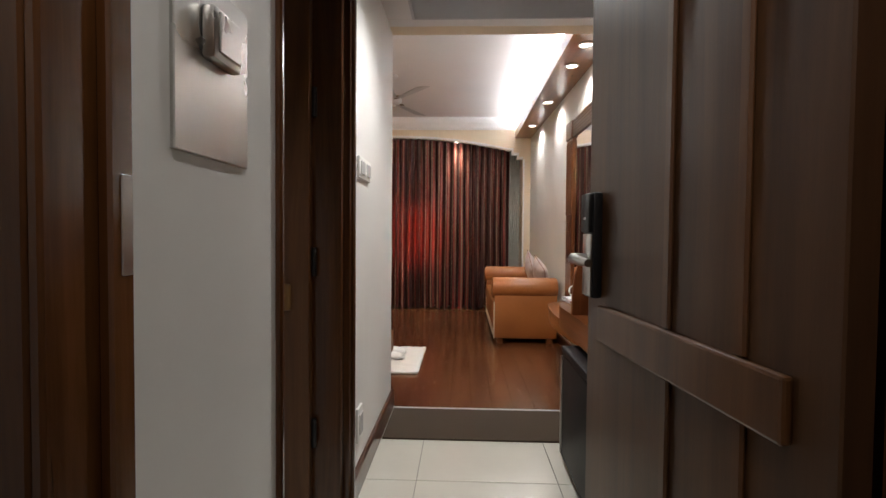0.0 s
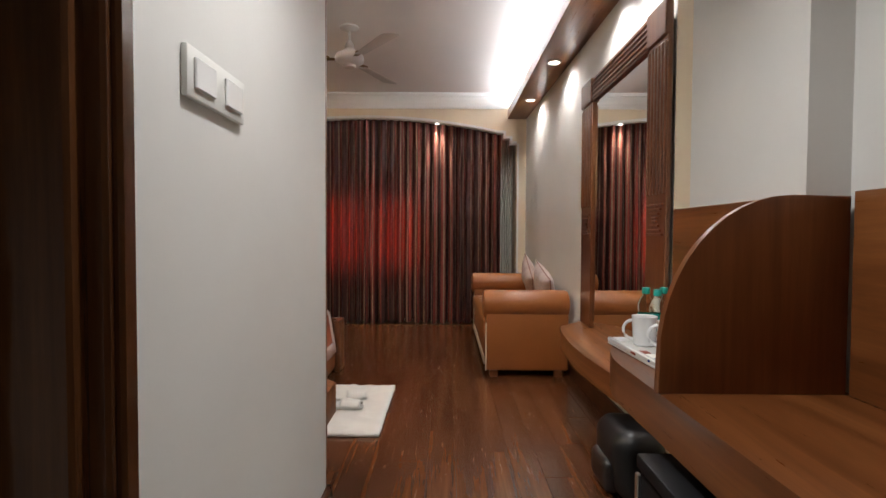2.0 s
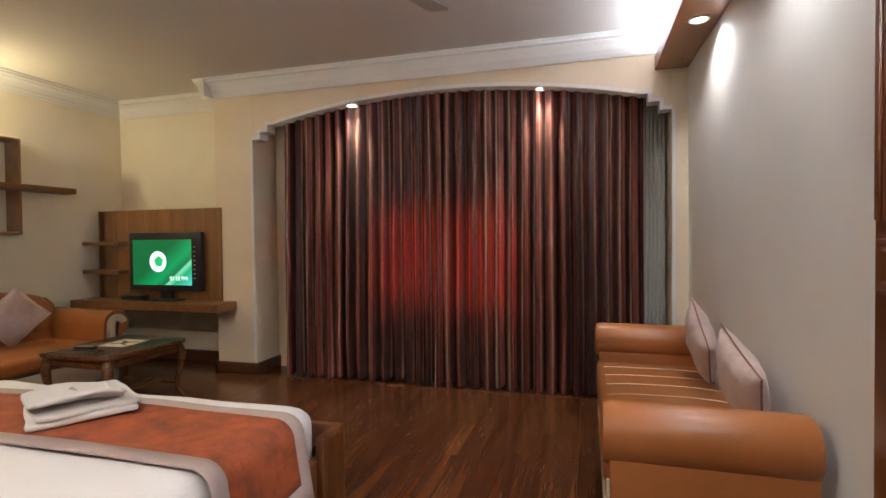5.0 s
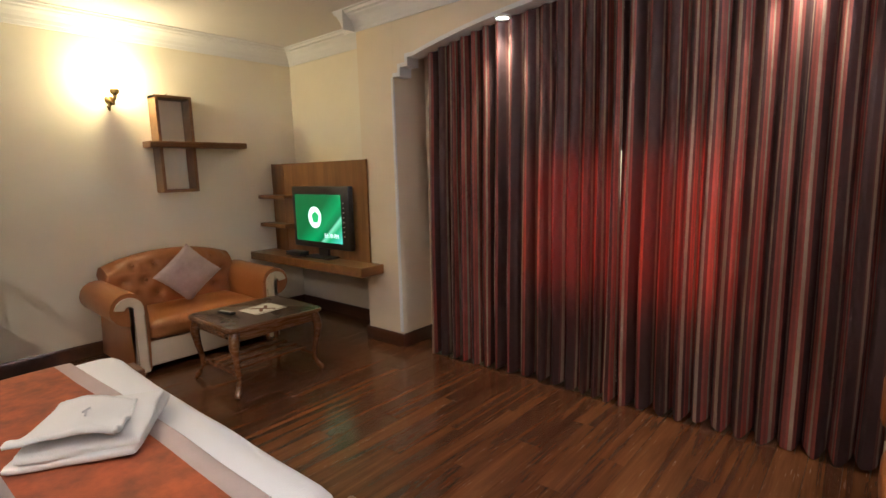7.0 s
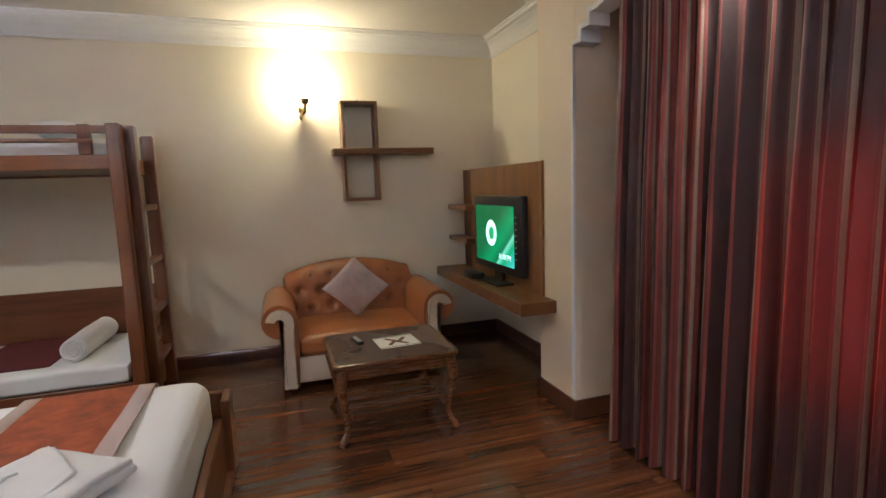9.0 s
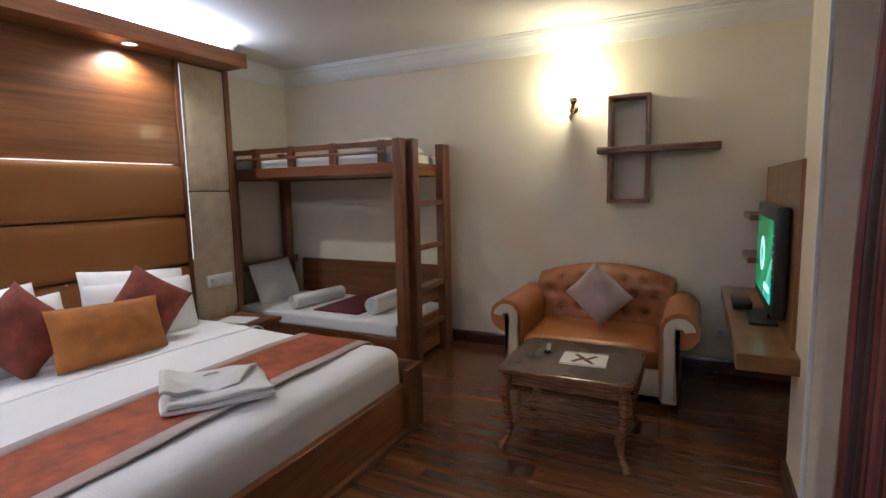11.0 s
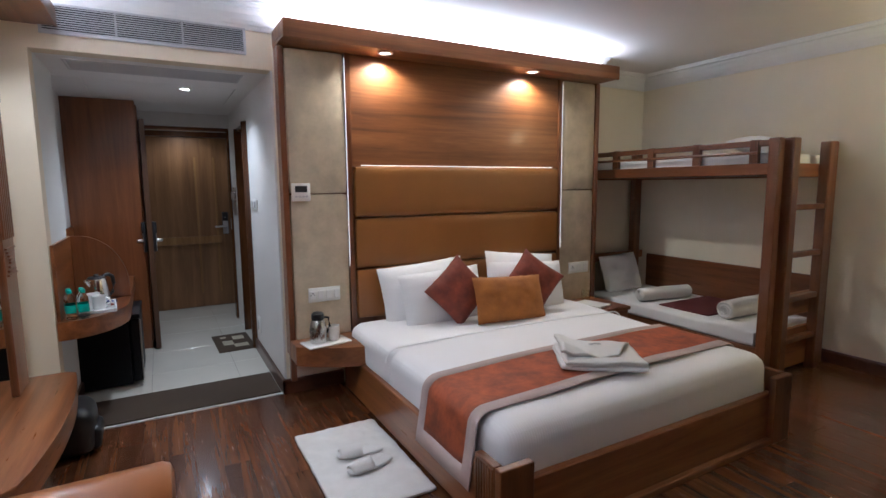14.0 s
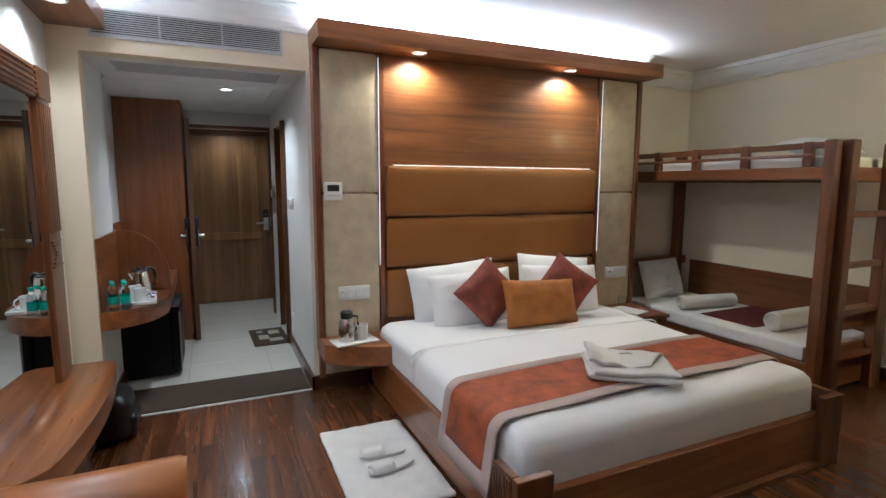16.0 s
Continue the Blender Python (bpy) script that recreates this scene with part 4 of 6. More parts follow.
for x in (-0.3432, -2.3042):
    part("light_strip", bx((x - 0.002, F + 0.009, 0.9), (x + 0.002, F + 0.011, 2.33)), "edge_led", head, "thin glowing edge strip", False)
part("light_strip", bx((-2.20, F - 0.003, 1.6045), (-0.45, F + 0.004, 1.609)), "edge_led", head, "thin glowing edge strip", False)
cn = bmesh.new()
box(cn, (-2.73, YH + 0.001, 2.361), (0.102, 3.585, 2.382), 0.002)
box(cn, (-2.732, 3.570, 2.355), (0.104, 3.590, 2.466), 0.003)
box(cn, (-2.732, YH + 0.001, 2.382), (-2.712, 3.570, 2.466), 0.002)
box(cn, (0.084, YH + 0.001, 2.382), (0.104, 3.570, 2.466), 0.002)
part("canopy", cn, "wood_h", head, "projecting brown canopy", False)
solo("cove_strip", bx((-2.68, 3.33, 2.383), (0.05, 3.35, 2.391)), "cove_led", "white light strip lying on the canopy", "light strip", False)


# ---- double bed ----
BX0, BX1, BY0, BY1 = -2.22, -0.27, 3.385, 5.33
bed = thing("double_bed", "large brown wooden double bed, neatly made", "bed")
for x0, x1, y0, y1 in ((BX1 - 0.04, BX1, BY0, BY1 - 0.10), (BX0, BX0 + 0.04, BY0, BY1 - 0.10)):
    part("side_rail", bx((x0, y0, 0.03), (x1, y1, 0.29), 0.005), "wood_y", bed, "", False)
part("foot_rail", bx((BX0 + 0.09, BY1 - 0.05, 0.03), (BX1 - 0.09, BY1 - 0.01, 0.29), 0.005), "wood_h", bed, "", False)
part("plinth", bx((BX0 + 0.05, BY0, 0.0), (BX1 - 0.05, BY1 - 0.06, 0.20)), "skirt", bed, "", False)
part("plinth_step", bx((BX0 + 0.06, BY1 - 0.05, 0.0), (BX1 - 0.06, BY1 + 0.02, 0.035), 0.004), "wood_h", bed, "", False)
for x0, x1, sgn in ((BX1 - 0.13, BX1 + 0.035, 1), (BX0 - 0.035, BX0 + 0.13, -1)):
    post = part("foot_post", bx((x0, BY1 - 0.015, 0.0), (x1, BY1 + 0.025, 0.385), 0.006, 2), "bunk", bed, "", False)
    xs0, xs1 = (x1 - 0.04, x1) if sgn > 0 else (x0, x0 + 0.04)
    part("post_return", bx((xs0, BY1 - 0.16, 0.0), (xs1, BY1 - 0.017, 0.385), 0.006, 2), "bunk", post, "", False)
    for k in range(7):
        y = BY1 - 0.145 + 0.019 * k
        xo = xs1 if sgn > 0 else xs0
        part("reed", bx((xo - 0.002, y - 0.006, 0.03), (xo + 0.005, y + 0.006, 0.37), 0.002) if sgn > 0 else bx((xo - 0.005, y - 0.006, 0.03), (xo + 0.002, y + 0.006, 0.37), 0.002), "bunk", post, "", False)
mt = soft_box((BX0 + 0.045, BY0, 0.20), (BX1 - 0.045, BY1 - 0.055, 0.485), 0.085, 34, 0.010, 3.2, 2.0, 0.014)
part("mattress", mt, "linen", bed, "white sheeted mattress")

# sheet turn-down near the pillows
td = soft_box((BX0 + 0.030, BY0 + 0.02, 0.24), (BX1 - 0.030, 4.14, 0.500), 0.08, 26, 0.006, 4.0, 5.0, 0.008)
sheet = thing("folded_sheet", "white sheet turned down across the bed", "bed sheet")
part("cover", td, "linen", sheet)


def over_bed(zdrop, top, r=0.08):
    """Cross-bed profile from the hanging edge on one side to the other."""
    x0, x1 = BX0 + 0.02, BX1 - 0.02
    pts = [(x1 + 0.006 + 0.040 * (1 - k / 6), zdrop + (top - r - zdrop) * k / 6) for k in range(7)]
    for k in range(1, 7):
        a = k / 6 * math.pi / 2
        pts.append((x1 - r + (r + 0.006) * math.cos(a), top - r + r * math.sin(a)))
    n = 34
    for k in range(1, n):
        u = k / n
        pts.append((x1 - r + (x0 - x1 + 2 * r) * u, top + 0.014 * math.sin(math.pi * u)))
    for k in range(0, 7):
        a = math.pi / 2 - k / 6 * math.pi / 2
        pts.append((x0 + r - (r + 0.006) * math.cos(a), top - r + r * math.sin(a)))
    pts += [(x0 - 0.006 - 0.040 * k / 4, top - r - (top - r - zdrop) * k / 4) for k in range(1, 5)]
    return pts


fold = bmesh.new()
tube(fold, [(x, 4.135 - 0.02 * (x + 1.2) + 0.006 * noise.noise(Vector((x * 4, z * 4, 1))), z) for x, z in over_bed(0.30, 0.503)[6:-6]], 0.005, 8)
part("fold", fold, "linen", sheet, "rounded folded edge")
runner = thing("bed_runner", "rust velvet bed runner with a mauve border", "bed runner")
prof = over_bed(0.17, 0.503)
cols = [-0.255, -0.250, -0.185, -0.184, -0.1, 0.0, 0.1, 0.184, 0.185, 0.250, 0.255]
for piece, mat in (("velvet_panel", "rust"), ("border", "mauve")):
    rb = bmesh.new()
    gridv = []
    for i, (x, z) in enumerate(prof):
        skew = 4.825 + 0.028 * (x + 1.2)
        gridv.append([rb.verts.new((x, skew + c, z + 0.006 * noise.noise(Vector((x * 3, c * 6, z * 4))) + (-0.004 if j in (0, len(cols) - 1) else 0))) for j, c in enumerate(cols)])
    for i in range(len(prof) - 1):
        for j in range(len(cols) - 1):
            edge = j < 2 or j > 7 or i < 2 or i > len(prof) - 3
            if edge == (piece == "border"):
                rb.faces.new((gridv[i][j], gridv[i + 1][j], gridv[i + 1][j + 1], gridv[i][j + 1]))
    bmesh.ops.delete(rb, geom=[v for v in rb.verts if not v.link_faces], context="VERTS")
    pc_ = part(piece, rb, mat, runner)
    pc_.modifiers.new("thick", "SOLIDIFY").thickness = 0.008


def pillow(name, w, h, d, mat, label, m, group="", piping="", seed=0.0, pinch=0.06):
    th = thing(name, label, "pillow" if name == "pillow" else "cushion", m, group)
    part("cover", pillow_mesh(w, h, d, 24, pinch, seed), mat, th)
    if piping:
        bm = bmesh.new()
        tube(bm, pillow_rim(w, h, pinch), 0.004, 6)
        part("piping", bm, piping, th, "dark piped edge")
    return th


PW = "bed pillows"
pillow("pillow", 0.70, 0.44, 0.17, "linen", "plump white pillow leaning on the headboard", pose(-0.87, 3.50, 0.680, 14, 4, 0), PW, "", 1.0, 0.03)
pillow("pillow", 0.70, 0.44, 0.17, "linen", "plump white pillow leaning on the headboard", pose(-1.76, 3.50, 0.690, 14, -6, 0), PW, "", 2.0, 0.03)
pillow("pillow", 0.68, 0.40, 0.17, "linen", "white pillow propped before another", pose(-0.94, 3.66, 0.660, 17, 2, 3), PW, "", 3.0, 0.03)
pillow("pillow", 0.68, 0.40, 0.17, "linen", "white pillow propped before another", pose(-1.71, 3.66, 0.660, 17, -3, -3), PW, "", 4.0, 0.03)
pillow("cushion", 0.37, 0.37, 0.14, "maroon", "square maroon velvet cushion standing on its corner", pose(-0.98, 3.80, 0.725, 18, 40, 6), "bed cushions", "", 5.0)
pillow("cushion", 0.37, 0.37, 0.14, "maroon", "square maroon velvet cushion standing on its corner", pose(-1.64, 3.79, 0.720, 18, 52, -6), "bed cushions", "", 6.0)
pillow("cushion", 0.60, 0.33, 0.15, "amber", "oblong amber velvet cushion", pose(-1.33, 3.93, 0.655, 20, -3, 0), "", "", 7.0, 0.04)


def folded_towel(m):
    th = thing("folded_towel", "folded white towel lying on the bed", "towel", m)
    for k, (w, d, z, a) in enumerate(((0.44, 0.35, 0.0, 0), (0.42, 0.34, 0.024, 4))):
        bm = soft_box((-w / 2, -d / 2, z), (w / 2, d / 2, z + 0.027), 0.013, 18, 0.009, 7, k * 3.0, 0.008)
        bmesh.ops.transform(bm, matrix=pose(0, 0, 0, 0, 0, a), verts=bm.verts)
        part("layer", bm, "towel", th)
    # the turned-over top leaf: rolled along one side, cut off slantwise at the other
    bm = bmesh.new()
    n = 26
    g = []
    for i in range(n + 1):
        row = []
        for j in range(n + 1):
            u, v = i / n, j / n
            x = -0.215 + (0.30 + 0.12 * v) * u
            y = -0.125 + 0.295 * v + 0.03 * u * (1 - v)
            z = 0.060 + 0.030 * math.exp(-((u - 0.04) / 0.13) ** 2) + 0.016 * math.sin(math.pi * v) + 0.014 * noise.noise(Vector((u * 3.5, v * 3.5, 4))) + 0.010 * math.sin(7 * (u + 0.6 * v)) * (1 - v)
            row.append(bm.verts.new((x, y, z)))
        g.append(row)
    for i in range(n):
        for j in range(n):
            bm.faces.new((g[i][j], g[i + 1][j], g[i + 1][j + 1], g[i][j + 1]))
    fl = part("turned_leaf", bm, "towel", th)
    fl.modifiers.new("thick", "SOLIDIFY").thickness = 0.012
    bm = bmesh.new()
    rim = [g_ for g_ in [(-0.215 + 0.30 * k / 20, -0.125 + 0.03 * k / 20, 0.064 + 0.030 * math.exp(-((k / 20 - 0.04) / 0.13) ** 2) + 0.014 * noise.noise(Vector((k / 20 * 3.5, 0, 4))) + 0.010 * math.sin(7 * k / 20)) for k in range(21)]]
    tube(bm, rim, 0.007, 8)
    part("hem", bm, "towel", th)
    bm = bmesh.new()
    for x, y, a in ((-0.03, 0.02, 15), (0.0, 0.028, -20)):
        box(bm, (-0.018, -0.003, 0), (0.018, 0.003, 0.006), 0.001, 1, pose(x, y, 0.083, 0, 0, a))
    part("crest", bm, "grille", th, "small grey embroidered mark", False)


folded_towel(pose(-1.19, 4.91, 0.517, 0, 0, 146))

# ---- night tables ----
ns = thing("night_table", "brown wooden wall-hung night table with a bowed front", "night table")
ol = [(0.098, F + 0.013), (0.098, 3.52)] + [(0.098 - 0.44 * k / 8, 3.52 + 0.23 * (k / 8) ** 0.8 + 0.02 * math.sin(math.pi * k / 8)) for k in range(1, 9)] + [(-0.342, F + 0.013)]
nb = bmesh.new()
prism(nb, ol[::-1], 0.13, Matrix.Translation((0, 0, 0.285)), 0.005)
part("top", nb, "wood_h", ns)
ns2 = thing("night_table", "small brown night table between the beds", "night table")
part("top", bx((-2.71, F + 0.013, 0.375), (-2.33, 3.82, 0.405), 0.004), "wood_h", ns2, "", False)
part("body", bx((-2.70, F + 0.013, 0.0), (-2.34, 3.80, 0.375), 0.004), "wood_v", ns2, "", False)
st = thing("tray", "white square tray on the night table", "tray", pose(-0.10, 3.535, 0.416, 0, 0, 8))
part("dish", bx((-0.15, -0.085, 0), (0.15, 0.085, 0.012), 0.005, 2), "ceramic", st)
fl = thing("vacuum_flask", "steel vacuum flask with a black lid", "flask", pose(-0.05, 3.53, 0.428))
bm = bmesh.new()
lathe(bm, [(0.052, 0), (0.056, 0.006), (0.056, 0.10), (0.048, 0.135), (0.036, 0.155)], 28)
part("body", bm, "steel", fl)
bm = bmesh.new()
lathe(bm, [(0.038, 0.154), (0.042, 0.165), (0.040, 0.195), (0.028, 0.205), (0.012, 0.207)], 24)
part("lid", bm, "black", fl)
bm = bmesh.new()
tube(bm, [(-0.042, 0, 0.165), (-0.072, 0, 0.16), (-0.078, 0, 0.10), (-0.056, 0, 0.06)], 0.008, 8)
part("handle", bm, "black", fl)
gl = bmesh.new()
lathe(gl, [(0.030, 0), (0.034, 0.003), (0.040, 0.10), (0.036, 0.10), (0.031, 0.008)], 24)
solo("paper_covered_glass", gl, "paper", "drinking glass wrapped in white paper", "glass", m=Matrix.Translation((-0.155, 3.53, 0.428)))
gl = bmesh.new()
lathe(gl, [(0.030, 0), (0.034, 0.003), (0.038, 0.10), (0.036, 0.10), (0.031, 0.008)], 24)
solo("drinking_glass", gl, "clear", "clear drinking glass on the night table", "glass", m=Matrix.Translation((-2.53, 3.46, 0.406)))
solo("menu_card", bx((-0.12, -0.16, 0), (0.12, 0.16, 0.006), 0.001, 1, pose(-2.53, 3.66, 0.406, 0, 0, 10)), "ink", "dark printed menu card", "card", False)
solo("notepad", bx((-0.09, -0.13, 0), (0.09, 0.13, 0.012), 0.002, 1, pose(-2.44, 3.63, 0.413, 0, 0, 14)), "paper", "white paper folder on the night table", "paper", False)

# ---- bunk bed ----
UX0, UX1, UY0, UY1 = -3.835, -3.02, 2.96, 4.77
bunk = thing("bunk_bed", "dark teak bunk bed with a side ladder", "bunk bed")
for x, y, w, d in ((UX1, UY1, 0.075, 0.075), (UX1 - 0.02, UY0 + 0.02, 0.085, 0.075), (UX0 + 0.13, UY0 + 0.02, 0.10, 0.07), (UX0 + 0.05, UY1, 0.07, 0.07)):
    part("post", bx((x - w / 2, y - d / 2, 0), (x + w / 2, y + d / 2, 1.775), 0.008, 2), "bunk", bunk, "", False)
part("upper_rail", bx((UX1 - 0.025, UY0, 1.515), (UX1 + 0.015, UY1 - 0.03, 1.60), 0.005), "bunk_y", bunk, "", False)
part("upper_rail", bx((UX0, UY0, 1.50), (UX0 + 0.03, UY1, 1.60), 0.005), "bunk_y", bunk, "", False)
part("upper_end", bx((UX0 + 0.03, UY1 - 0.02, 1.50), (UX1 - 0.04, UY1 + 0.015, 1.60), 0.005), "wood_h", bunk, "", False)
part("upper_end", bx((UX0 + 0.03, UY0, 1.50), (UX1 - 0.06, UY0 + 0.035, 1.60), 0.005), "wood_h", bunk, "", False)
part("upper_base", bx((UX0 + 0.02, UY0 + 0.03, 1.515), (UX1 - 0.02, UY1 - 0.02, 1.535)), "bunk_y", bunk, "", False)
gb = bmesh.new()
part("guard_rail", bx((UX1 - 0.02, UY0, 1.72), (UX1 + 0.012, UY1 - 0.03, 1.765), 0.006, 2), "bunk_y", bunk, "", False)
tube(gb, [(UX1 + 0.045, UY0 + 0.02, 1.675), (UX1 + 0.045, UY1 - 0.10, 1.675)], 0.012)
part("guard_bar", gb, "bunk_y", bunk)
for y in (3.32, 3.72, 4.16, 4.62):
    part("baluster", bx((UX1 - 0.022, y - 0.032, 1.60), (UX1 + 0.020, y + 0.032, 1.77), 0.006, 2), "bunk", bunk, "", False)
for z0, z1 in ((0.22, 0.345),):
    part("lower_rail", bx((UX1 - 0.02, UY0, 0.07), (UX1 + 0.02, UY1 - 0.04, 0.236), 0.005), "bunk_y", bunk, "", False)
    part("lower_end", bx((UX0 + 0.04, UY1 - 0.02, 0.04), (UX1 - 0.04, UY1 + 0.02, z1), 0.005), "wood_h", bunk, "", False)
part("lower_base", bx((UX0, UY0, 0.18), (UX1 - 0.03, UY1 - 0.03, 0.237)), "bunk_y", bunk, "", False)
part("wall_board", bx((UX0 - 0.03, UY0 + 0.08, 0.24), (UX0 - 0.002, UY1 - 0.04, 0.70), 0.004), "bunk_y", bunk, "dark board along the wall", False)
part("head_rail", bx((UX0 + 0.02, UY0 + 0.0, 0.66), (UX1 - 0.04, UY0 + 0.05, 0.74), 0.005), "wood_h", bunk, "", False)
part("end_board", bx((UX0 + 0.08, UY1 - 0.015, 0.45), (UX1 - 0.04, UY1 + 0.018, 0.62), 0.004), "wood_h", bunk, "", False)
part("lower_mattress", soft_box((UX0, UY0 + 0.05, 0.238), (UX1 + 0.030, UY1 - 0.050, 0.358), 0.030, 20, 0.006, 4, 1.5, 0.01), "bunk_linen", bunk, "pale sheeted mattress")
part("upper_mattress", soft_box((UX0 + 0.03, UY0 + 0.05, 1.536), (UX1 - 0.03, UY1 - 0.04, 1.68), 0.035, 16, 0.006, 4, 3.5, 0.01), "bunk_linen", bunk, "pale sheeted mattress")
lad = thing("bunk_ladder", "dark teak ladder fixed to the bunk bed", "ladder")
for x, w in ((-3.135, 0.085), (-3.62, 0.07)):
    part("upright", bx((x - w / 2, UY1 + 0.010, 0), (x + w / 2, UY1 + 0.083, 1.775 if x > -3.5 else 1.765), 0.008, 2), "bunk", lad, "", False)
for z in (0.28, 0.60, 0.93, 1.28):
    part("rung", bx((-3.59, UY1 + 0.022, z - 0.02), (-3.17, UY1 + 0.072, z + 0.02), 0.005), "bunk_y", lad, "", False)
pillow("pillow", 0.52, 0.40, 0.15, "bunk_linen", "pale pillow leaning at the bunk's head", pose(-3.38, 3.10, 0.535, 18, 2, 0), "", "", 9.0, 0.03)
pillow("pillow", 0.55, 0.40, 0.14, "bunk_linen", "pale pillow on the upper bunk", pose(-3.45, 4.45, 1.75, 80, 0, 10), "", "", 11.0, 0.03)


def rolled_towel(a, b_, r, label):
    """A towel roll lying from a to b_."""
    a, b_ = Vector(a), Vector(b_)
    th = thing("rolled_towel", label, "towel", None, "rolled towels")
    d = b_ - a
    turn = d.to_track_quat("Z", "Y").to_matrix().to_4x4()
    bm = bmesh.new()
    lathe(bm, [(r * 0.35, 0.02), (r * 0.8, 0.0), (r, 0.012), (r * 1.01, d.length * 0.5), (r * 0.98, d.length - 0.012), (r * 0.8, d.length), (r * 0.35, d.length - 0.02)], 26)
    roughen(bm, 0.006, 9, a.y)
    bmesh.ops.transform(bm, matrix=Matrix.Translation(a) @ turn, verts=bm.verts)
    part("roll", bm, "towel", th)
    bm = bmesh.new()
    pts = [(r * (0.9 - 0.75 * k / 40) * math.cos(k * 0.42), r * (0.9 - 0.75 * k / 40) * math.sin(k * 0.42), d.length + 0.001) for k in range(41)]
    tube(bm, pts, 0.0055, 6)
    bmesh.ops.transform(bm, matrix=Matrix.Translation(a) @ turn, verts=bm.verts)
    part("spiral_end", bm, "towel", th)


rolled_towel((-3.62, 3.72, 0.428), (-3.05, 3.62, 0.428), 0.062, "rolled white towel lying on the lower bunk")
rolled_towel((-3.70, 4.42, 0.441), (-3.12, 4.40, 0.441), 0.075, "thick rolled white towel on the lower bunk")
solo("bunk_runner", soft_box((-3.80, 3.80, 0.361), (-3.10, 4.28, 0.373), 0.005, 12, 0.003, 6, 1.0), "burgundy", "burgundy cloth laid across the lower bunk", "bed runner")

# ---- armchair (two-seat tufted) ----
arm = thing("armchair", "tan leather tufted armchair with cream studded fronts", "armchair")
AY0, AY1, AX0, AX1 = 5.54, 6.76, -3.84, -3.04
part("base", bx((AX0 + 0.06, AY0 + 0.09, 0.05), (AX1 - 0.03, AY1 - 0.09, 0.24), 0.01, 2), "leather", arm)
part("apron", bx((AX1 - 0.032, AY0 + 0.13, 0.06), (AX1 - 0.012, AY1 - 0.13, 0.235), 0.006, 2), "studs", arm, "cream leather front panel")
part("seat", soft_box((-3.66, AY0 + 0.17, 0.235), (AX1 + 0.01, AY1 - 0.17, 0.375), 0.05, 16, 0.004, 4, 1.0, 0.02), "leather", arm)
# tufted, arched back
bm = bmesh.new()
ny, nz = 60, 30
gr = []
for i in range(ny + 1):
    u = 2 * i / ny - 1
    row = []
    topz = 0.80 - 0.10 * u * u - (0.05 if abs(u) > 0.97 else 0)
    for j in range(nz + 1):
        f = j / nz
        z = 0.28 + (topz - 0.28) * f
        y = (AY0 + AY1) / 2 + u * (0.44 + 0.075 * f)
        dx = 0.0
        for a in range(-3, 4):
            for k, zz in ((0, 0.46), (1, 0.58), (0, 0.70)):
                yy = (a + 0.5 * k) * 0.155
                dd = ((y - (AY0 + AY1) / 2 - yy) ** 2 + (z - zz) ** 2)
                dx -= 0.034 * math.exp(-dd / 0.0010)
        crease = 0.012 * (1 - abs(math.cos(math.pi * (y - (AY0 + AY1) / 2) / 0.155)) ** 0.25) if z > 0.66 or z < 0.42 else 0
        roll = -0.09 * max(0, f - 0.82) ** 2 / 0.0324
        row.append(bm.verts.new((-3.60 - 0.05 * f + dx - crease + roll, y, z)))
    gr.append(row)
for i in range(ny):
    for j in range(nz):
        bm.faces.new((gr[i][j], gr[i + 1][j], gr[i + 1][j + 1], gr[i][j + 1]))
back = [[bm.verts.new((-3.83, v.co.y, v.co.z - 0.01)) for v in (row[0], row[-1])] for row in gr]
for i in range(ny):
    bm.faces.new((gr[i][-1], gr[i + 1][-1], back[i + 1][1], back[i][1]))
    bm.faces.new((back[i][0], back[i][1], back[i + 1][1], back[i + 1][0]))
for i in (0, ny):
    bm.faces.new(list(gr[i]) + [back[i][1], back[i][0]])
backrest = part("backrest", bm, "leather", arm)
for a in range(-2, 3):
    for k, zz in ((0, 0.46), (1, 0.58), (0, 0.70)):
        bt = bmesh.new()
        bmesh.ops.create_uvsphere(bt, u_segments=8, v_segments=6, radius=0.011, matrix=Matrix.Translation((-3.635 - 0.02 * (zz > 0.6), 6.15 + (a + 0.5 * k) * 0.155, zz)))
        part("button", bt, "leather", backrest)

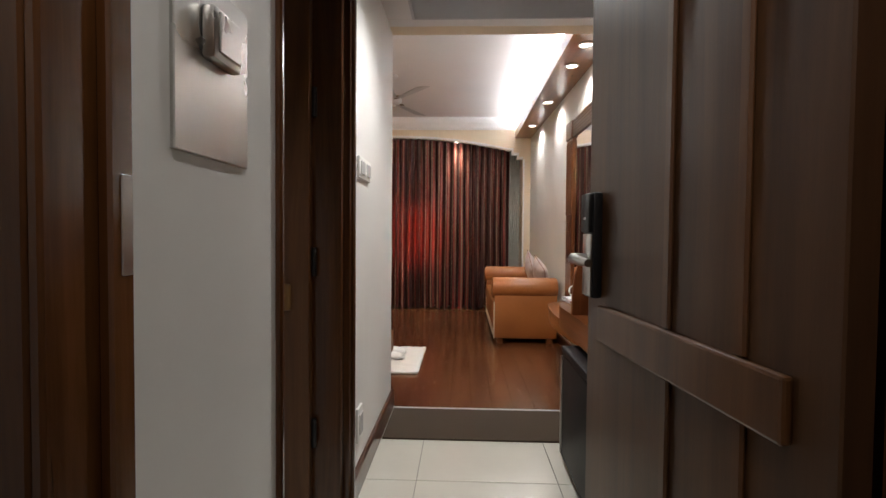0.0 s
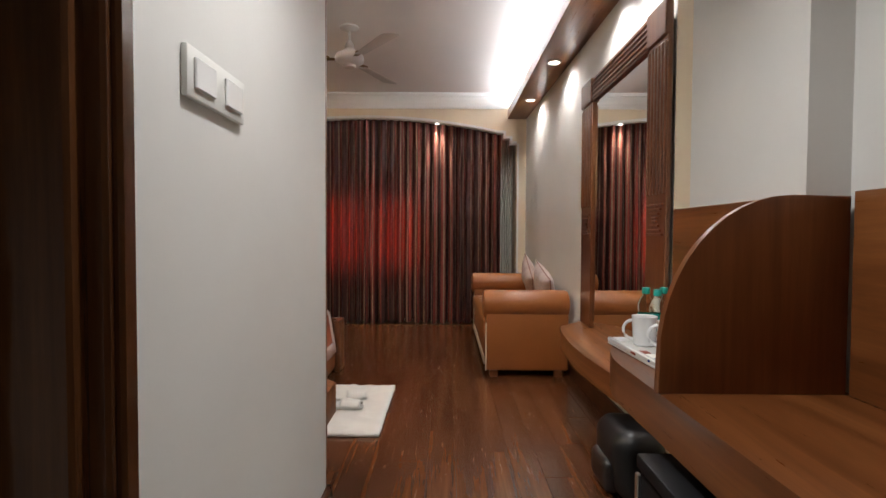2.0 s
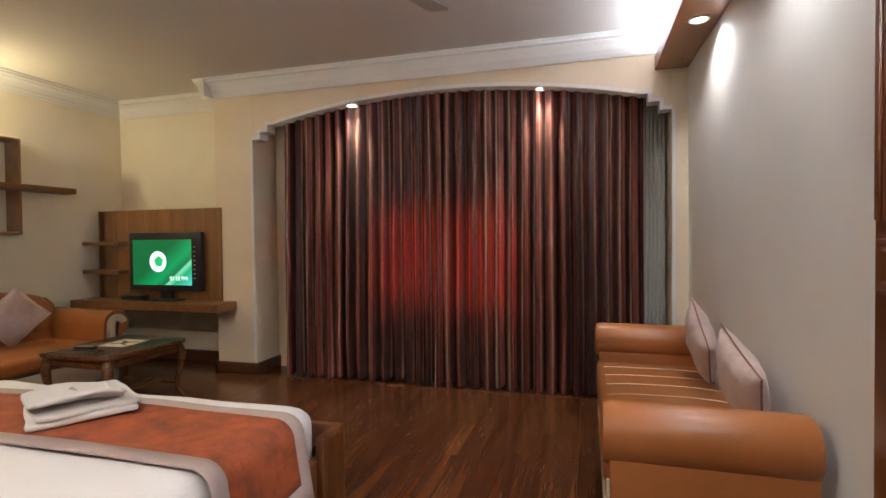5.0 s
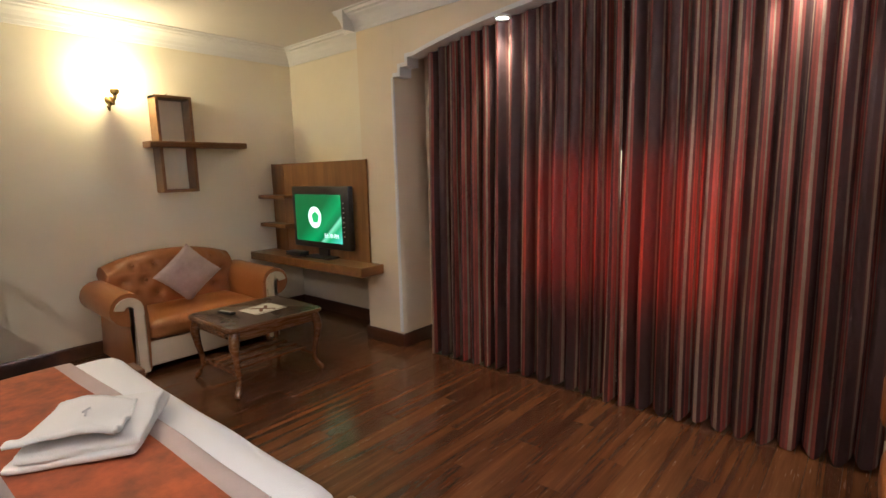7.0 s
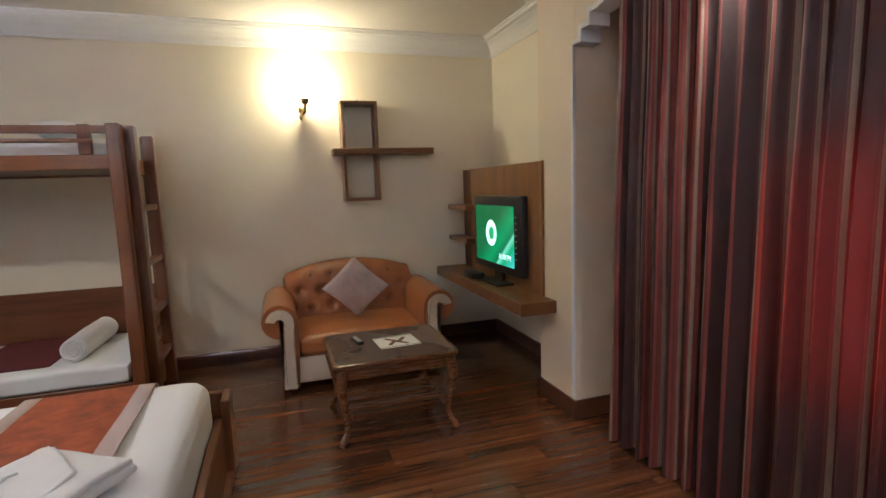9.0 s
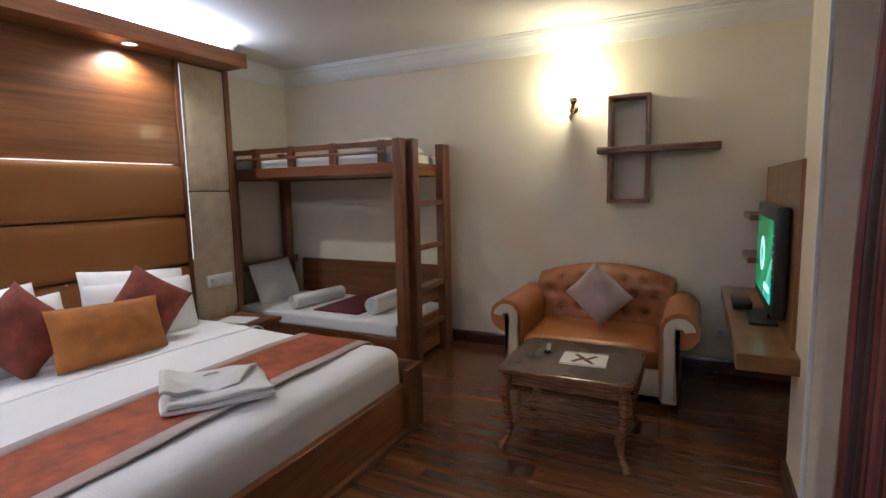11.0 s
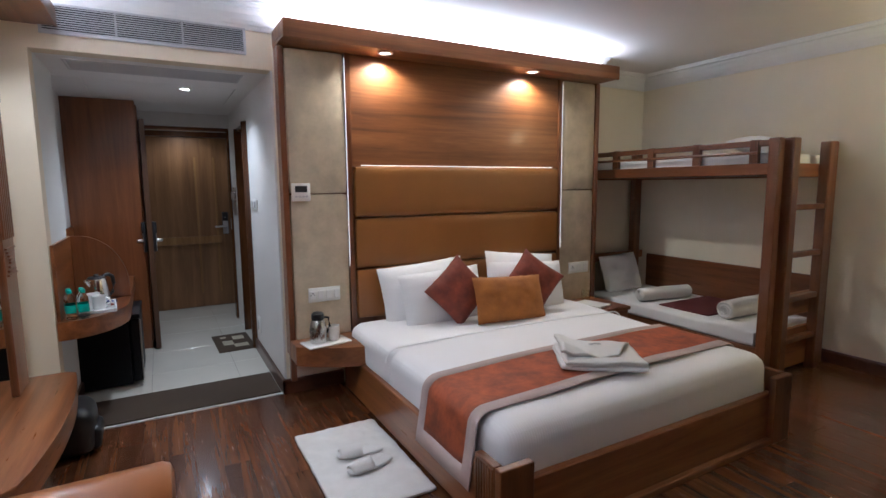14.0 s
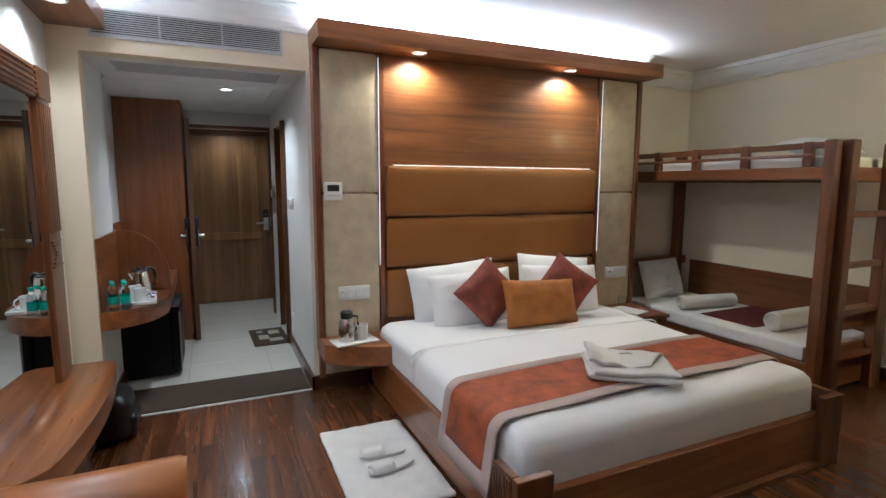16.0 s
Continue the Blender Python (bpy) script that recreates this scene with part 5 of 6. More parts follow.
for yc, s_ in ((AY0 + 0.10, -1), (AY1 - 0.10, 1)):
    bm = bmesh.new()
    # scroll-arm section in y, z pushed along x
    sec = [(-0.06 * s_, 0.05), (-0.075 * s_, 0.40)]
    for k in range(13):
        a = math.pi - math.radians(265) * k / 12
        sec.append((s_ * (0.045 + 0.115 * math.cos(a)), 0.505 + 0.115 * math.sin(a)))
    sec += [(0.035 * s_, 0.38), (0.05 * s_, 0.05)]
    vs0 = [(AX0 + 0.12, yc + y, z) for y, z in sec]
    n = len(sec)
    la = [bm.verts.new(p) for p in vs0]
    lb = [bm.verts.new((AX1 - 0.005, p[1], p[2] - 0.01)) for p in vs0]
    for k in range(n):
        bm.faces.new((la[k], la[(k + 1) % n], lb[(k + 1) % n], lb[k]))
    bm.faces.new(la[::-1])
    bm.faces.new(lb)
    armrest = part("armrest", bm, "leather", arm)
    bm = bmesh.new()
    hook = [(-0.045, 0.035), (-0.045, 0.47)] + [(0.045 + 0.090 * math.cos(a), 0.490 + 0.090 * math.sin(a)) for a in [radians(176 - 15 * k) for k in range(12)]]
    hook += [(0.045 + 0.030 * math.cos(a), 0.490 + 0.030 * math.sin(a)) for a in [radians(11 + 24 * k) for k in range(8)]] + [(0.020, 0.44), (0.040, 0.035)]
    n = len(hook)
    la = [bm.verts.new((AX1 - 0.007, yc + s_ * y, z)) for y, z in hook]
    lb = [bm.verts.new((AX1 + 0.012, yc + s_ * y, z)) for y, z in hook]
    for k in range(n):
        bm.faces.new((la[k], la[(k + 1) % n], lb[(k + 1) % n], lb[k]))
    bmesh.ops.triangulate(bm, faces=[bm.faces.new(la[::-1]), bm.faces.new(lb)])
    part("front_facing", bm, "studs", armrest, "cream studded front facing", False)
    for k in range(22):
        for off in (-0.041, 0.022):
            sm = bmesh.new()
            bmesh.ops.create_icosphere(sm, subdivisions=1, radius=0.0055, matrix=Matrix.Translation((AX1 + 0.012, yc + off * s_, 0.07 + 0.0175 * k)))
            part("stud", sm, "brass", armrest, "", False)
for x in (AX0 + 0.12, AX1 - 0.06):
    for y in (AY0 + 0.12, AY1 - 0.12):
        bm = bmesh.new()
        lathe(bm, [(0.02, 0), (0.026, 0.05)], 12, Matrix.Translation((x, y, 0)))
        part("foot", bm, "bunk", arm)
pillow("cushion", 0.36, 0.36, 0.13, "rose_beige", "rose-beige plush cushion standing on its corner", pose(-3.42, 6.16, 0.615, 17, 43, 90), "plush cushions", "", 13.0)

# ---- coffee table ----
TX0, TX1, TY0, TY1 = -2.77, -2.15, 5.85, 6.54
tbl = thing("coffee_table", "brown wooden coffee table with cabriole legs", "table")


def rounded(x0, x1, y0, y1, r, n=5):
    pts = []
    for cx, cy, a0 in ((x1 - r, y1 - r, 0), (x0 + r, y1 - r, 90), (x0 + r, y0 + r, 180), (x1 - r, y0 + r, 270)):
        for k in range(n + 1):
            a = radians(a0 + 90 * k / n)
            pts.append((cx + r * math.cos(a), cy + r * math.sin(a)))
    return pts


bm = bmesh.new()
prism(bm, rounded(TX0, TX1, TY0, TY1, 0.05), 0.026, Matrix.Translation((0, 0, 0.422)), 0.007)
top = part("tabletop", bm, "table_wood", tbl)
bm = bmesh.new()
prism(bm, rounded(TX0 + 0.018, TX1 - 0.018, TY0 + 0.018, TY1 - 0.018, 0.04), 0.003, Matrix.Translation((0, 0, 0.447)))
part("inlay", bm, "table_top", top, "dark brown laminate inlay")
for lo, hi in (((TX0 + 0.06, TY0 + 0.04, 0.355), (TX1 - 0.06, TY0 + 0.06, 0.423)), ((TX0 + 0.06, TY1 - 0.06, 0.355), (TX1 - 0.06, TY1 - 0.04, 0.423)), ((TX0 + 0.04, TY0 + 0.06, 0.355), (TX0 + 0.06, TY1 - 0.06, 0.423)), ((TX1 - 0.06, TY0 + 0.06, 0.355), (TX1 - 0.04, TY1 - 0.06, 0.423))):
    part("apron", bx(lo, hi, 0.003), "table_wood", tbl, "", False)
for x, sx in ((TX0 + 0.06, -1), (TX1 - 0.06, 1)):
    for y, sy in ((TY0 + 0.06, -1), (TY1 - 0.06, 1)):
        bm = bmesh.new()
        prof_ = [(0.0, 0.423, 0.030), (0.014, 0.38, 0.034), (0.024, 0.33, 0.032), (0.016, 0.25, 0.024), (0.0, 0.15, 0.018), (-0.002, 0.09, 0.016), (0.012, 0.045, 0.016), (0.030, 0.018, 0.021), (0.036, 0.0, 0.017)]
        tube(bm, [(x + sx * o, y + sy * o, z) for o, z, _ in prof_], [r for _, _, r in prof_], 10)
        part("leg", bm, "table_wood", tbl)
for x in (TX0 + 0.20, TX0 + 0.32, TX0 + 0.44):
    part("shelf_slat", bx((x - 0.035, TY0 + 0.07, 0.135), (x + 0.035, TY1 - 0.07, 0.15), 0.003), "table_wood", tbl, "", False)
for y in (TY0 + 0.075, TY1 - 0.075):
    part("stretcher", bx((TX0 + 0.06, y - 0.018, 0.115), (TX1 - 0.06, y + 0.018, 0.135), 0.003), "table_wood", tbl, "", False)
pap = thing("printed_card", "white printed card with brown leaf shapes", "card", pose(-2.46, 6.25, 0.4505, 0, 0, 4))
part("sheet", bx((-0.11, -0.12, 0), (0.11, 0.12, 0.002)), "paper", pap, "", False)
for k, (x, y, a) in enumerate(((-0.04, -0.03, 35), (0.03, -0.035, -35), (0.04, 0.03, 35), (-0.03, 0.04, -35), (0, 0, 30))):
    part("leaf_mark", bx((-0.038, -0.012, 0.002), (0.038, 0.012, 0.0026), 0, 1, pose(x, y, 0, 0, 0, a)), "ink", pap, "", False)
for x in (-0.098, 0.098):
    part("rule_line", bx((x - 0.003, -0.12, 0.002), (x + 0.003, 0.12, 0.0026)), "ink", pap, "", False)
rem = thing("remote_control", "black remote control on the table", "remote control", pose(-2.55, 6.03, 0.4505, 0, 0, 10))
part("body", bx((-0.075, -0.021, 0), (0.075, 0.021, 0.018), 0.006, 2), "black", rem)
for k in range(6):
    part("key", bx((-0.055 + 0.02 * k, -0.012, 0.0175), (-0.045 + 0.02 * k, 0.012, 0.0195)), "grille", rem, "", False)

# ---- cross-shaped wall shelf ----
shf = thing("wall_shelf", "brown wooden cross-shaped wall shelf", "shelf")
X0, X1 = XL + 0.001, XL + 0.15
for lo, hi in (((X0, 6.16, 1.70), (X1, 6.185, 2.075)), ((X0, 6.425, 1.70), (X1, 6.45, 2.075)), ((X0, 6.16, 2.05), (X1 - 0.001, 6.45, 2.075)), ((X0, 6.16, 1.285), (X1, 6.185, 1.66)), ((X0, 6.425, 1.285), (X1, 6.45, 1.66)), ((X0, 6.185, 1.285), (X1 - 0.001, 6.425, 1.31))):
    part("board", bx(lo, hi, 0.002), "shelf_wood", shf, "", False)
part("ledge", bx((X0, 6.085, 1.655), (X1 + 0.012, 6.91, 1.705), 0.003), "shelf_wood", shf, "", False)
for k in range(3):
    part("reed", bx((X1 + 0.010, 6.085, 1.660 + 0.015 * k), (X1 + 0.020, 6.91, 1.669 + 0.015 * k), 0.003), "shelf_wood", shf, "", False)
hk = bmesh.new()
tube(hk, [(X0, 6.305, 2.075), (X0 + 0.006, 6.305, 2.10), (X0 + 0.006, 6.315, 2.105)], 0.004, 6)
part("hook", hk, "brass", shf)

shf.location.z = -0.028
# ---- wall lamp ----
sco = thing("wall_lamp", "small aged-brass wall lamp, lit and warm", "wall lamp")
bm = bmesh.new()
lathe(bm, [(0.03, 0), (0.034, 0.006), (0.022, 0.014), (0.012, 0.018)], 20, Matrix.Translation((XL, 5.88, 2.02)) @ pose(0, 0, 0, 0, 90, 0))
part("rosette", bm, "brass", sco)
bm = bmesh.new()
tube(bm, [(XL + 0.012, 5.88, 2.02), (XL + 0.05, 5.88, 1.985), (XL + 0.09, 5.885, 1.98), (XL + 0.105, 5.89, 2.02), (XL + 0.10, 5.895, 2.05)], [0.010, 0.012, 0.010, 0.012, 0.016], 10)
tube(bm, [(XL + 0.04, 5.88, 2.0), (XL + 0.05, 5.86, 1.96), (XL + 0.045, 5.865, 1.93)], [0.012, 0.014, 0.005], 8)
part("arm", bm, "brass", sco)
bm = bmesh.new()
lathe(bm, [(0.012, 2.045), (0.030, 2.06), (0.033, 2.085), (0.027, 2.095)], 16, Matrix.Translation((XL + 0.10, 5.895, 0)), False)
part("cup", bm, "brass", sco)
bm = bmesh.new()
lathe(bm, [(0.012, 2.07), (0.019, 2.10), (0.016, 2.13), (0.004, 2.15)], 14, Matrix.Translation((XL + 0.10, 5.895, 0)))
part("bulb", bm, "flame", sco, "glowing warm bulb")

sco.location.z = -0.028
# ---- television wall unit ----
unit = thing("tv_unit", "brown wooden television wall panel with shelves", "tv unit")
part("panel", bx((-3.55, YT - 0.325, 0.66), (-2.36, YT - 0.355, 1.495), 0.003), "tv_wood", unit, "", False)
part("side_panel", bx((-3.80, YT - 0.155, 0.66), (-3.55, YT - 0.325, 1.495), 0.003), "tv_wood", unit, "", False)
part("shelf", bx((-3.90, YT - 0.575, 0.585), (-2.22, YT - 0.001, 0.66), 0.004), "shelf_wood", unit, "", False)
for z in (0.915, 1.185):
    part("small_shelf", bx((-3.86, YT - 0.455, z - 0.018), (-3.42, YT - 0.326, z + 0.018), 0.003), "shelf_wood", unit, "", False)
for x in (-3.78, -2.46):
    part("stud_block", bx((x, YT - 0.325, 0.66), (x + 0.04, YT - 0.001, 1.49)), "tv_wood", unit, "", False)
tv = thing("television", "black flat television showing a green picture", "television")
TVY = YT - 0.415
part("housing", bx((-3.34, TVY, 0.745), (-2.53, TVY + 0.055, 1.285), 0.012, 3), "black", tv)
scr = part("screen", bx((-3.29, TVY - 0.003, 0.80), (-2.63, TVY + 0.002, 1.215)), "screen", tv, "glowing green picture", False)
part("neck", bx((-3.0, TVY + 0.02, 0.67), (-2.88, TVY + 0.05, 0.76)), "black", tv, "", False)
part("stand", bx((-3.12, TVY - 0.07, 0.66), (-2.76, TVY + 0.08, 0.675), 0.004), "black", tv, "", False)
tv.location.z = unit.location.z = -0.012
M["pale_glow"] = glow("screen_pale", (0.75, 0.95, 0.85), 0.9)
M["green_glow"] = glow("screen_green", (0.03, 0.40, 0.12), 0.8)
bm = bmesh.new()
bmesh.ops.create_circle(bm, cap_ends=True, segments=24, radius=0.095, matrix=Matrix.Translation((-3.0, TVY - 0.0045, 1.015)) @ pose(0, 0, 0, 90))
part("picture_disc", bm, "pale_glow", scr, "", False)
bm = bmesh.new()
bmesh.ops.create_circle(bm, cap_ends=True, segments=5, radius=0.055, matrix=Matrix.Translation((-2.99, TVY - 0.006, 1.015)) @ pose(0, 0, 0, 90))
part("picture_leaf", bm, "green_glow", scr, "", False)
clock = bpy.data.curves.new("clock_text", "FONT")
clock.body, clock.size, clock.extrude = "01:18 PM", 0.052, 0.0005
M["text_glow"] = glow("screen_text", (0.9, 1.0, 0.95), 1.0)
clock.materials.append(M["text_glow"])
ct = new("clock_text", clock)
ct.matrix_world = pose(-2.87, TVY - 0.005, 0.845, 90)
ct.parent = scr
for k in range(8):
    part("side_button", bx((-2.605, TVY - 0.004, 0.86 + 0.04 * k), (-2.59, TVY + 0.002, 0.87 + 0.04 * k)), "grille", tv, "", False)
solo("set_top_box", bx((-3.30, YT - 0.545, 0.661), (-3.08, YT - 0.445, 0.70), 0.005, 2), "black", "small black set-top box on the television shelf", "set-top box")

# ---- long sofa along the right wall ----
sofa = thing("sofa", "long tan leather bench sofa with rolled arms", "sofa")
SX0, SX1 = 0.842, 1.455
part("base", bx((SX0 + 0.02, 5.25, 0.05), (SX1, 6.68, 0.27), 0.008, 2), "leather", sofa)
seat = soft_box((SX0, 5.245, 0.265), (SX1, 6.685, 0.41), 0.04, 20, 0.003, 3, 2.0, 0.014)
part("seat", seat, "leather", sofa)
for k in range(7):
    sm = bmesh.new()
    y = 5.40 + 0.185 * k
    tube(sm, [(SX0 + 0.04 + (SX1 - SX0 - 0.06) * i / 10, y + 0.004 * math.sin(i), 0.412 + 0.0135 * (1 - (i / 5 - 1) ** 2) * (1 - ((y - 5.965) / 0.75) ** 2)) for i in range(11)], 0.0026, 6)
    part("seam", sm, "studs", sofa, "pale welted seam")
for y0, y1 in ((5.03, 5.27), (6.66, 6.90)):
    yc = (y0 + y1) / 2
    part("arm_panel", bx((SX0 + 0.015, yc - 0.085, 0.05), (SX1, yc + 0.085, 0.48), 0.012, 2), "leather", sofa)
    bm = bmesh.new()
    L = SX1 - SX0 + 0.02
    lathe(bm, [(0.0, 0.004), (0.07, 0.0), (0.095, 0.008), (0.105, 0.03), (0.106, L * 0.5), (0.105, L - 0.03), (0.095, L - 0.008), (0.07, L), (0.0, L - 0.004)], 32, Matrix.Translation((SX0 - 0.01, yc, 0.525)) @ pose(0, 0, 0, 0, 90, 0), False)
    roughen(bm, 0.003, 6, y0)
    part("arm_roll", bm, "leather", sofa, "padded rolled arm")
    bm = bmesh.new()
    tube(bm, [(SX0 + 0.012, yc - 0.085, 0.05), (SX0 + 0.012, yc - 0.085, 0.40)], 0.006, 6)
    part("welt", bm, "studs", sofa, "pale welted edge")
part("front_strip", bx((SX0 + 0.010, 5.25, 0.05), (SX0 + 0.02, 6.68, 0.10)), "studs", sofa, "pale lower strip", False)
for x in (SX0 + 0.07, SX1 - 0.07):
    for y in (5.10, 6.82):
        part("foot", bx((x - 0.03, y - 0.03, 0), (x + 0.03, y + 0.03, 0.05), 0.004), "bunk", sofa, "", False)
pillow("cushion", 0.33, 0.33, 0.13, "rose_beige", "rose-beige plush cushion with piping leaning on the wall", pose(1.365, 6.28, 0.630, 15, 42, -82), "sofa cushions", "piping", 15.0)
pillow("cushion", 0.33, 0.33, 0.13, "rose_beige", "rose-beige plush cushion with piping leaning on the wall", pose(1.370, 5.56, 0.615, 15, 26, -78), "sofa cushions", "piping", 17.0)

# ---- dressing table and mirror ----
dress = thing("dressing_table", "brown wooden wall-hung dressing table with bowed front", "dressing table")
ol = [(1.522, 3.42), (1.33, 3.42)]
for k in range(17):
    u = -1 + k / 8
    ol.append((1.285 - 0.045 * (1 - u * u), 4.02 + 0.57 * u))
ol += [(1.31, 4.68), (1.495, 4.88)]
bm = bmesh.new()
prism(bm, ol[::-1], 0.022, Matrix.Translation((0, 0, 0.428)), 0.004)
part("top", bm, "wood_y", dress)
bm = bmesh.new()
prism(bm, [(x if x > 1.48 else x + 0.004, y) for x, y in ol][::-1], 0.088, Matrix.Translation((0, 0, 0.34)), 0.003)
part("fascia", bm, "wood_y", dress)
mir = thing("mirror", "tall wall mirror in a carved brown wooden frame", "mirror")
MX = 1.470
part("glass", bx((1.494, 3.73, 0.452), (1.499, 4.62, 1.90)), "mirror", mir, "clear mirror glass", False)
part("back_board", bx((1.499, 3.54, 0.452), (1.507, 4.83, 2.02)), "door_wood", mir, "", False)
for y0, y1 in ((3.52, 3.73), (4.62, 4.85)):
    stl = part("stile", bx((MX + 0.008, y0, 0.452), (1.498, y1, 2.03), 0.004), "bunk", mir, "", False)
    w = (y1 - y0)
    for k in range(6):
        y = y0 + w * (k + 0.6) / 6.2
        part("flute", bx((MX, y - w * 0.055, 1.22), (MX + 0.012, y + w * 0.055, 1.86), 0.004), "bunk", stl, "", False)
    for k in range(4):
        e = w * (0.10 + 0.09 * k)
        for lo, hi in (((MX - 0.001, y0 + e, 1.02 + e), (MX + 0.010, y1 - e, 1.03 + e)), ((MX - 0.001, y0 + e, 1.19 - e), (MX + 0.010, y1 - e, 1.20 - e))):
            part("carved_line", bx(lo, hi, 0.002), "bunk", stl, "", False)
    part("corner_block", bx((MX - 0.004, y0, 1.88), (MX + 0.02, y1, 2.03), 0.006, 2), "bunk", stl, "", False)
hd = part("head_rail", bx((MX + 0.008, 3.73, 1.88), (1.498, 4.62, 2.03), 0.004), "bunk_y", mir, "", False)
for k in range(5):
    part("flute", bx((MX, 3.73, 1.895 + 0.026 * k), (MX + 0.012, 4.62, 1.910 + 0.025 * k), 0.004), "bunk_y", hd, "", False)

# black bag under the dressing table
bag = thing("backpack", "black cloth backpack on the floor under the table", "bag")
part("body", soft_box((1.22, 3.30, 0.0), (1.42, 3.62, 0.27), 0.07, 12, 0.02, 5, 3.0), "black", bag)
part("pocket", soft_box((1.19, 3.36, 0.02), (1.26, 3.56, 0.15), 0.03, 8, 0.008, 6, 1.0), "black", bag)

# ---- rug and slippers ----
rg = soft_box((-0.26, 3.95, 0.0), (0.225, 4.80, 0.022), 0.010, 40, 0.0)
for v_ in rg.verts:
    if v_.co.z > 0.01:
        v_.co.z += 0.007 * noise.noise(Vector((v_.co.x * 22, v_.co.y * 22, 0)))
    v_.co.x += 0.008 * noise.noise(Vector((v_.co.y * 9, 1, 0)))
    v_.co.y += 0.008 * noise.noise(Vector((v_.co.x * 9, 4, 0)))
solo("rug", rg, "rug", "white shaggy bedside rug", "rug")


def slipper(m):
    th = thing("slipper", "white cloth slipper on the rug", "slipper", m, "pair of slippers")
    sole = []
    for k in range(28):
        a = 2 * math.pi * k / 28
        y = 0.125 * math.sin(a)
        sole.append(((0.042 + 0.006 * math.sin(a)) * math.copysign(abs(math.cos(a)) ** 0.65, math.cos(a)), y))
    bm = bmesh.new()
    prism(bm, sole, 0.012, None, 0.004)
    part("sole", bm, "towel", th)
    bm = bmesh.new()
    g = []
    for i in range(13):
        a = math.pi * i / 12
        g.append([])
        for j in range(8):
            y = -0.005 + 0.118 * j / 7
            k = math.sqrt(max(0.02, 1 - (j / 7.6) ** 2.6))
            g[-1].append(bm.verts.new((0.050 * math.cos(a) * (0.55 + 0.45 * k), y, 0.010 + 0.040 * math.sin(a) * (0.25 + 0.75 * k))))
    for i in range(12):
        for j in range(7):
            bm.faces.new((g[i][j], g[i + 1][j], g[i + 1][j + 1], g[i][j + 1]))
    up = part("upper", bm, "towel", th)
    up.modifiers.new("thick", "SOLIDIFY").thickness = 0.005


slipper(pose(-0.04, 4.33, 0.030, 0, 0, -97))
slipper(pose(-0.04, 4.48, 0.030, 0, 0, -82))

# ---- ceiling fan ----
FX, FY = -0.18, 5.28
fan = thing("ceiling_fan", "white three-blade ceiling fan with brass brackets", "ceiling fan")
bm = bmesh.new()
lathe(bm, [(0.07, ZC - 0.001), (0.072, ZC - 0.012), (0.03, ZC - 0.03), (0.02, ZC - 0.035)], 28, Matrix.Translation((FX, FY, 0)))
part("ceiling_rose", bm, "fan", fan)
bm = bmesh.new()
tube(bm, [(FX, FY, ZC - 0.02), (FX, FY, 2.40)], 0.010)
part("rod", bm, "fan", fan)
bm = bmesh.new()
lathe(bm, [(0.014, 2.50), (0.034, 2.47), (0.036, 2.44), (0.05, 2.425), (0.095, 2.40), (0.110, 2.375), (0.108, 2.35), (0.085, 2.325), (0.05, 2.318), (0.045, 2.30), (0.02, 2.293)], 32, Matrix.Translation((FX, FY, 0)))
part("motor", bm, "fan", fan)
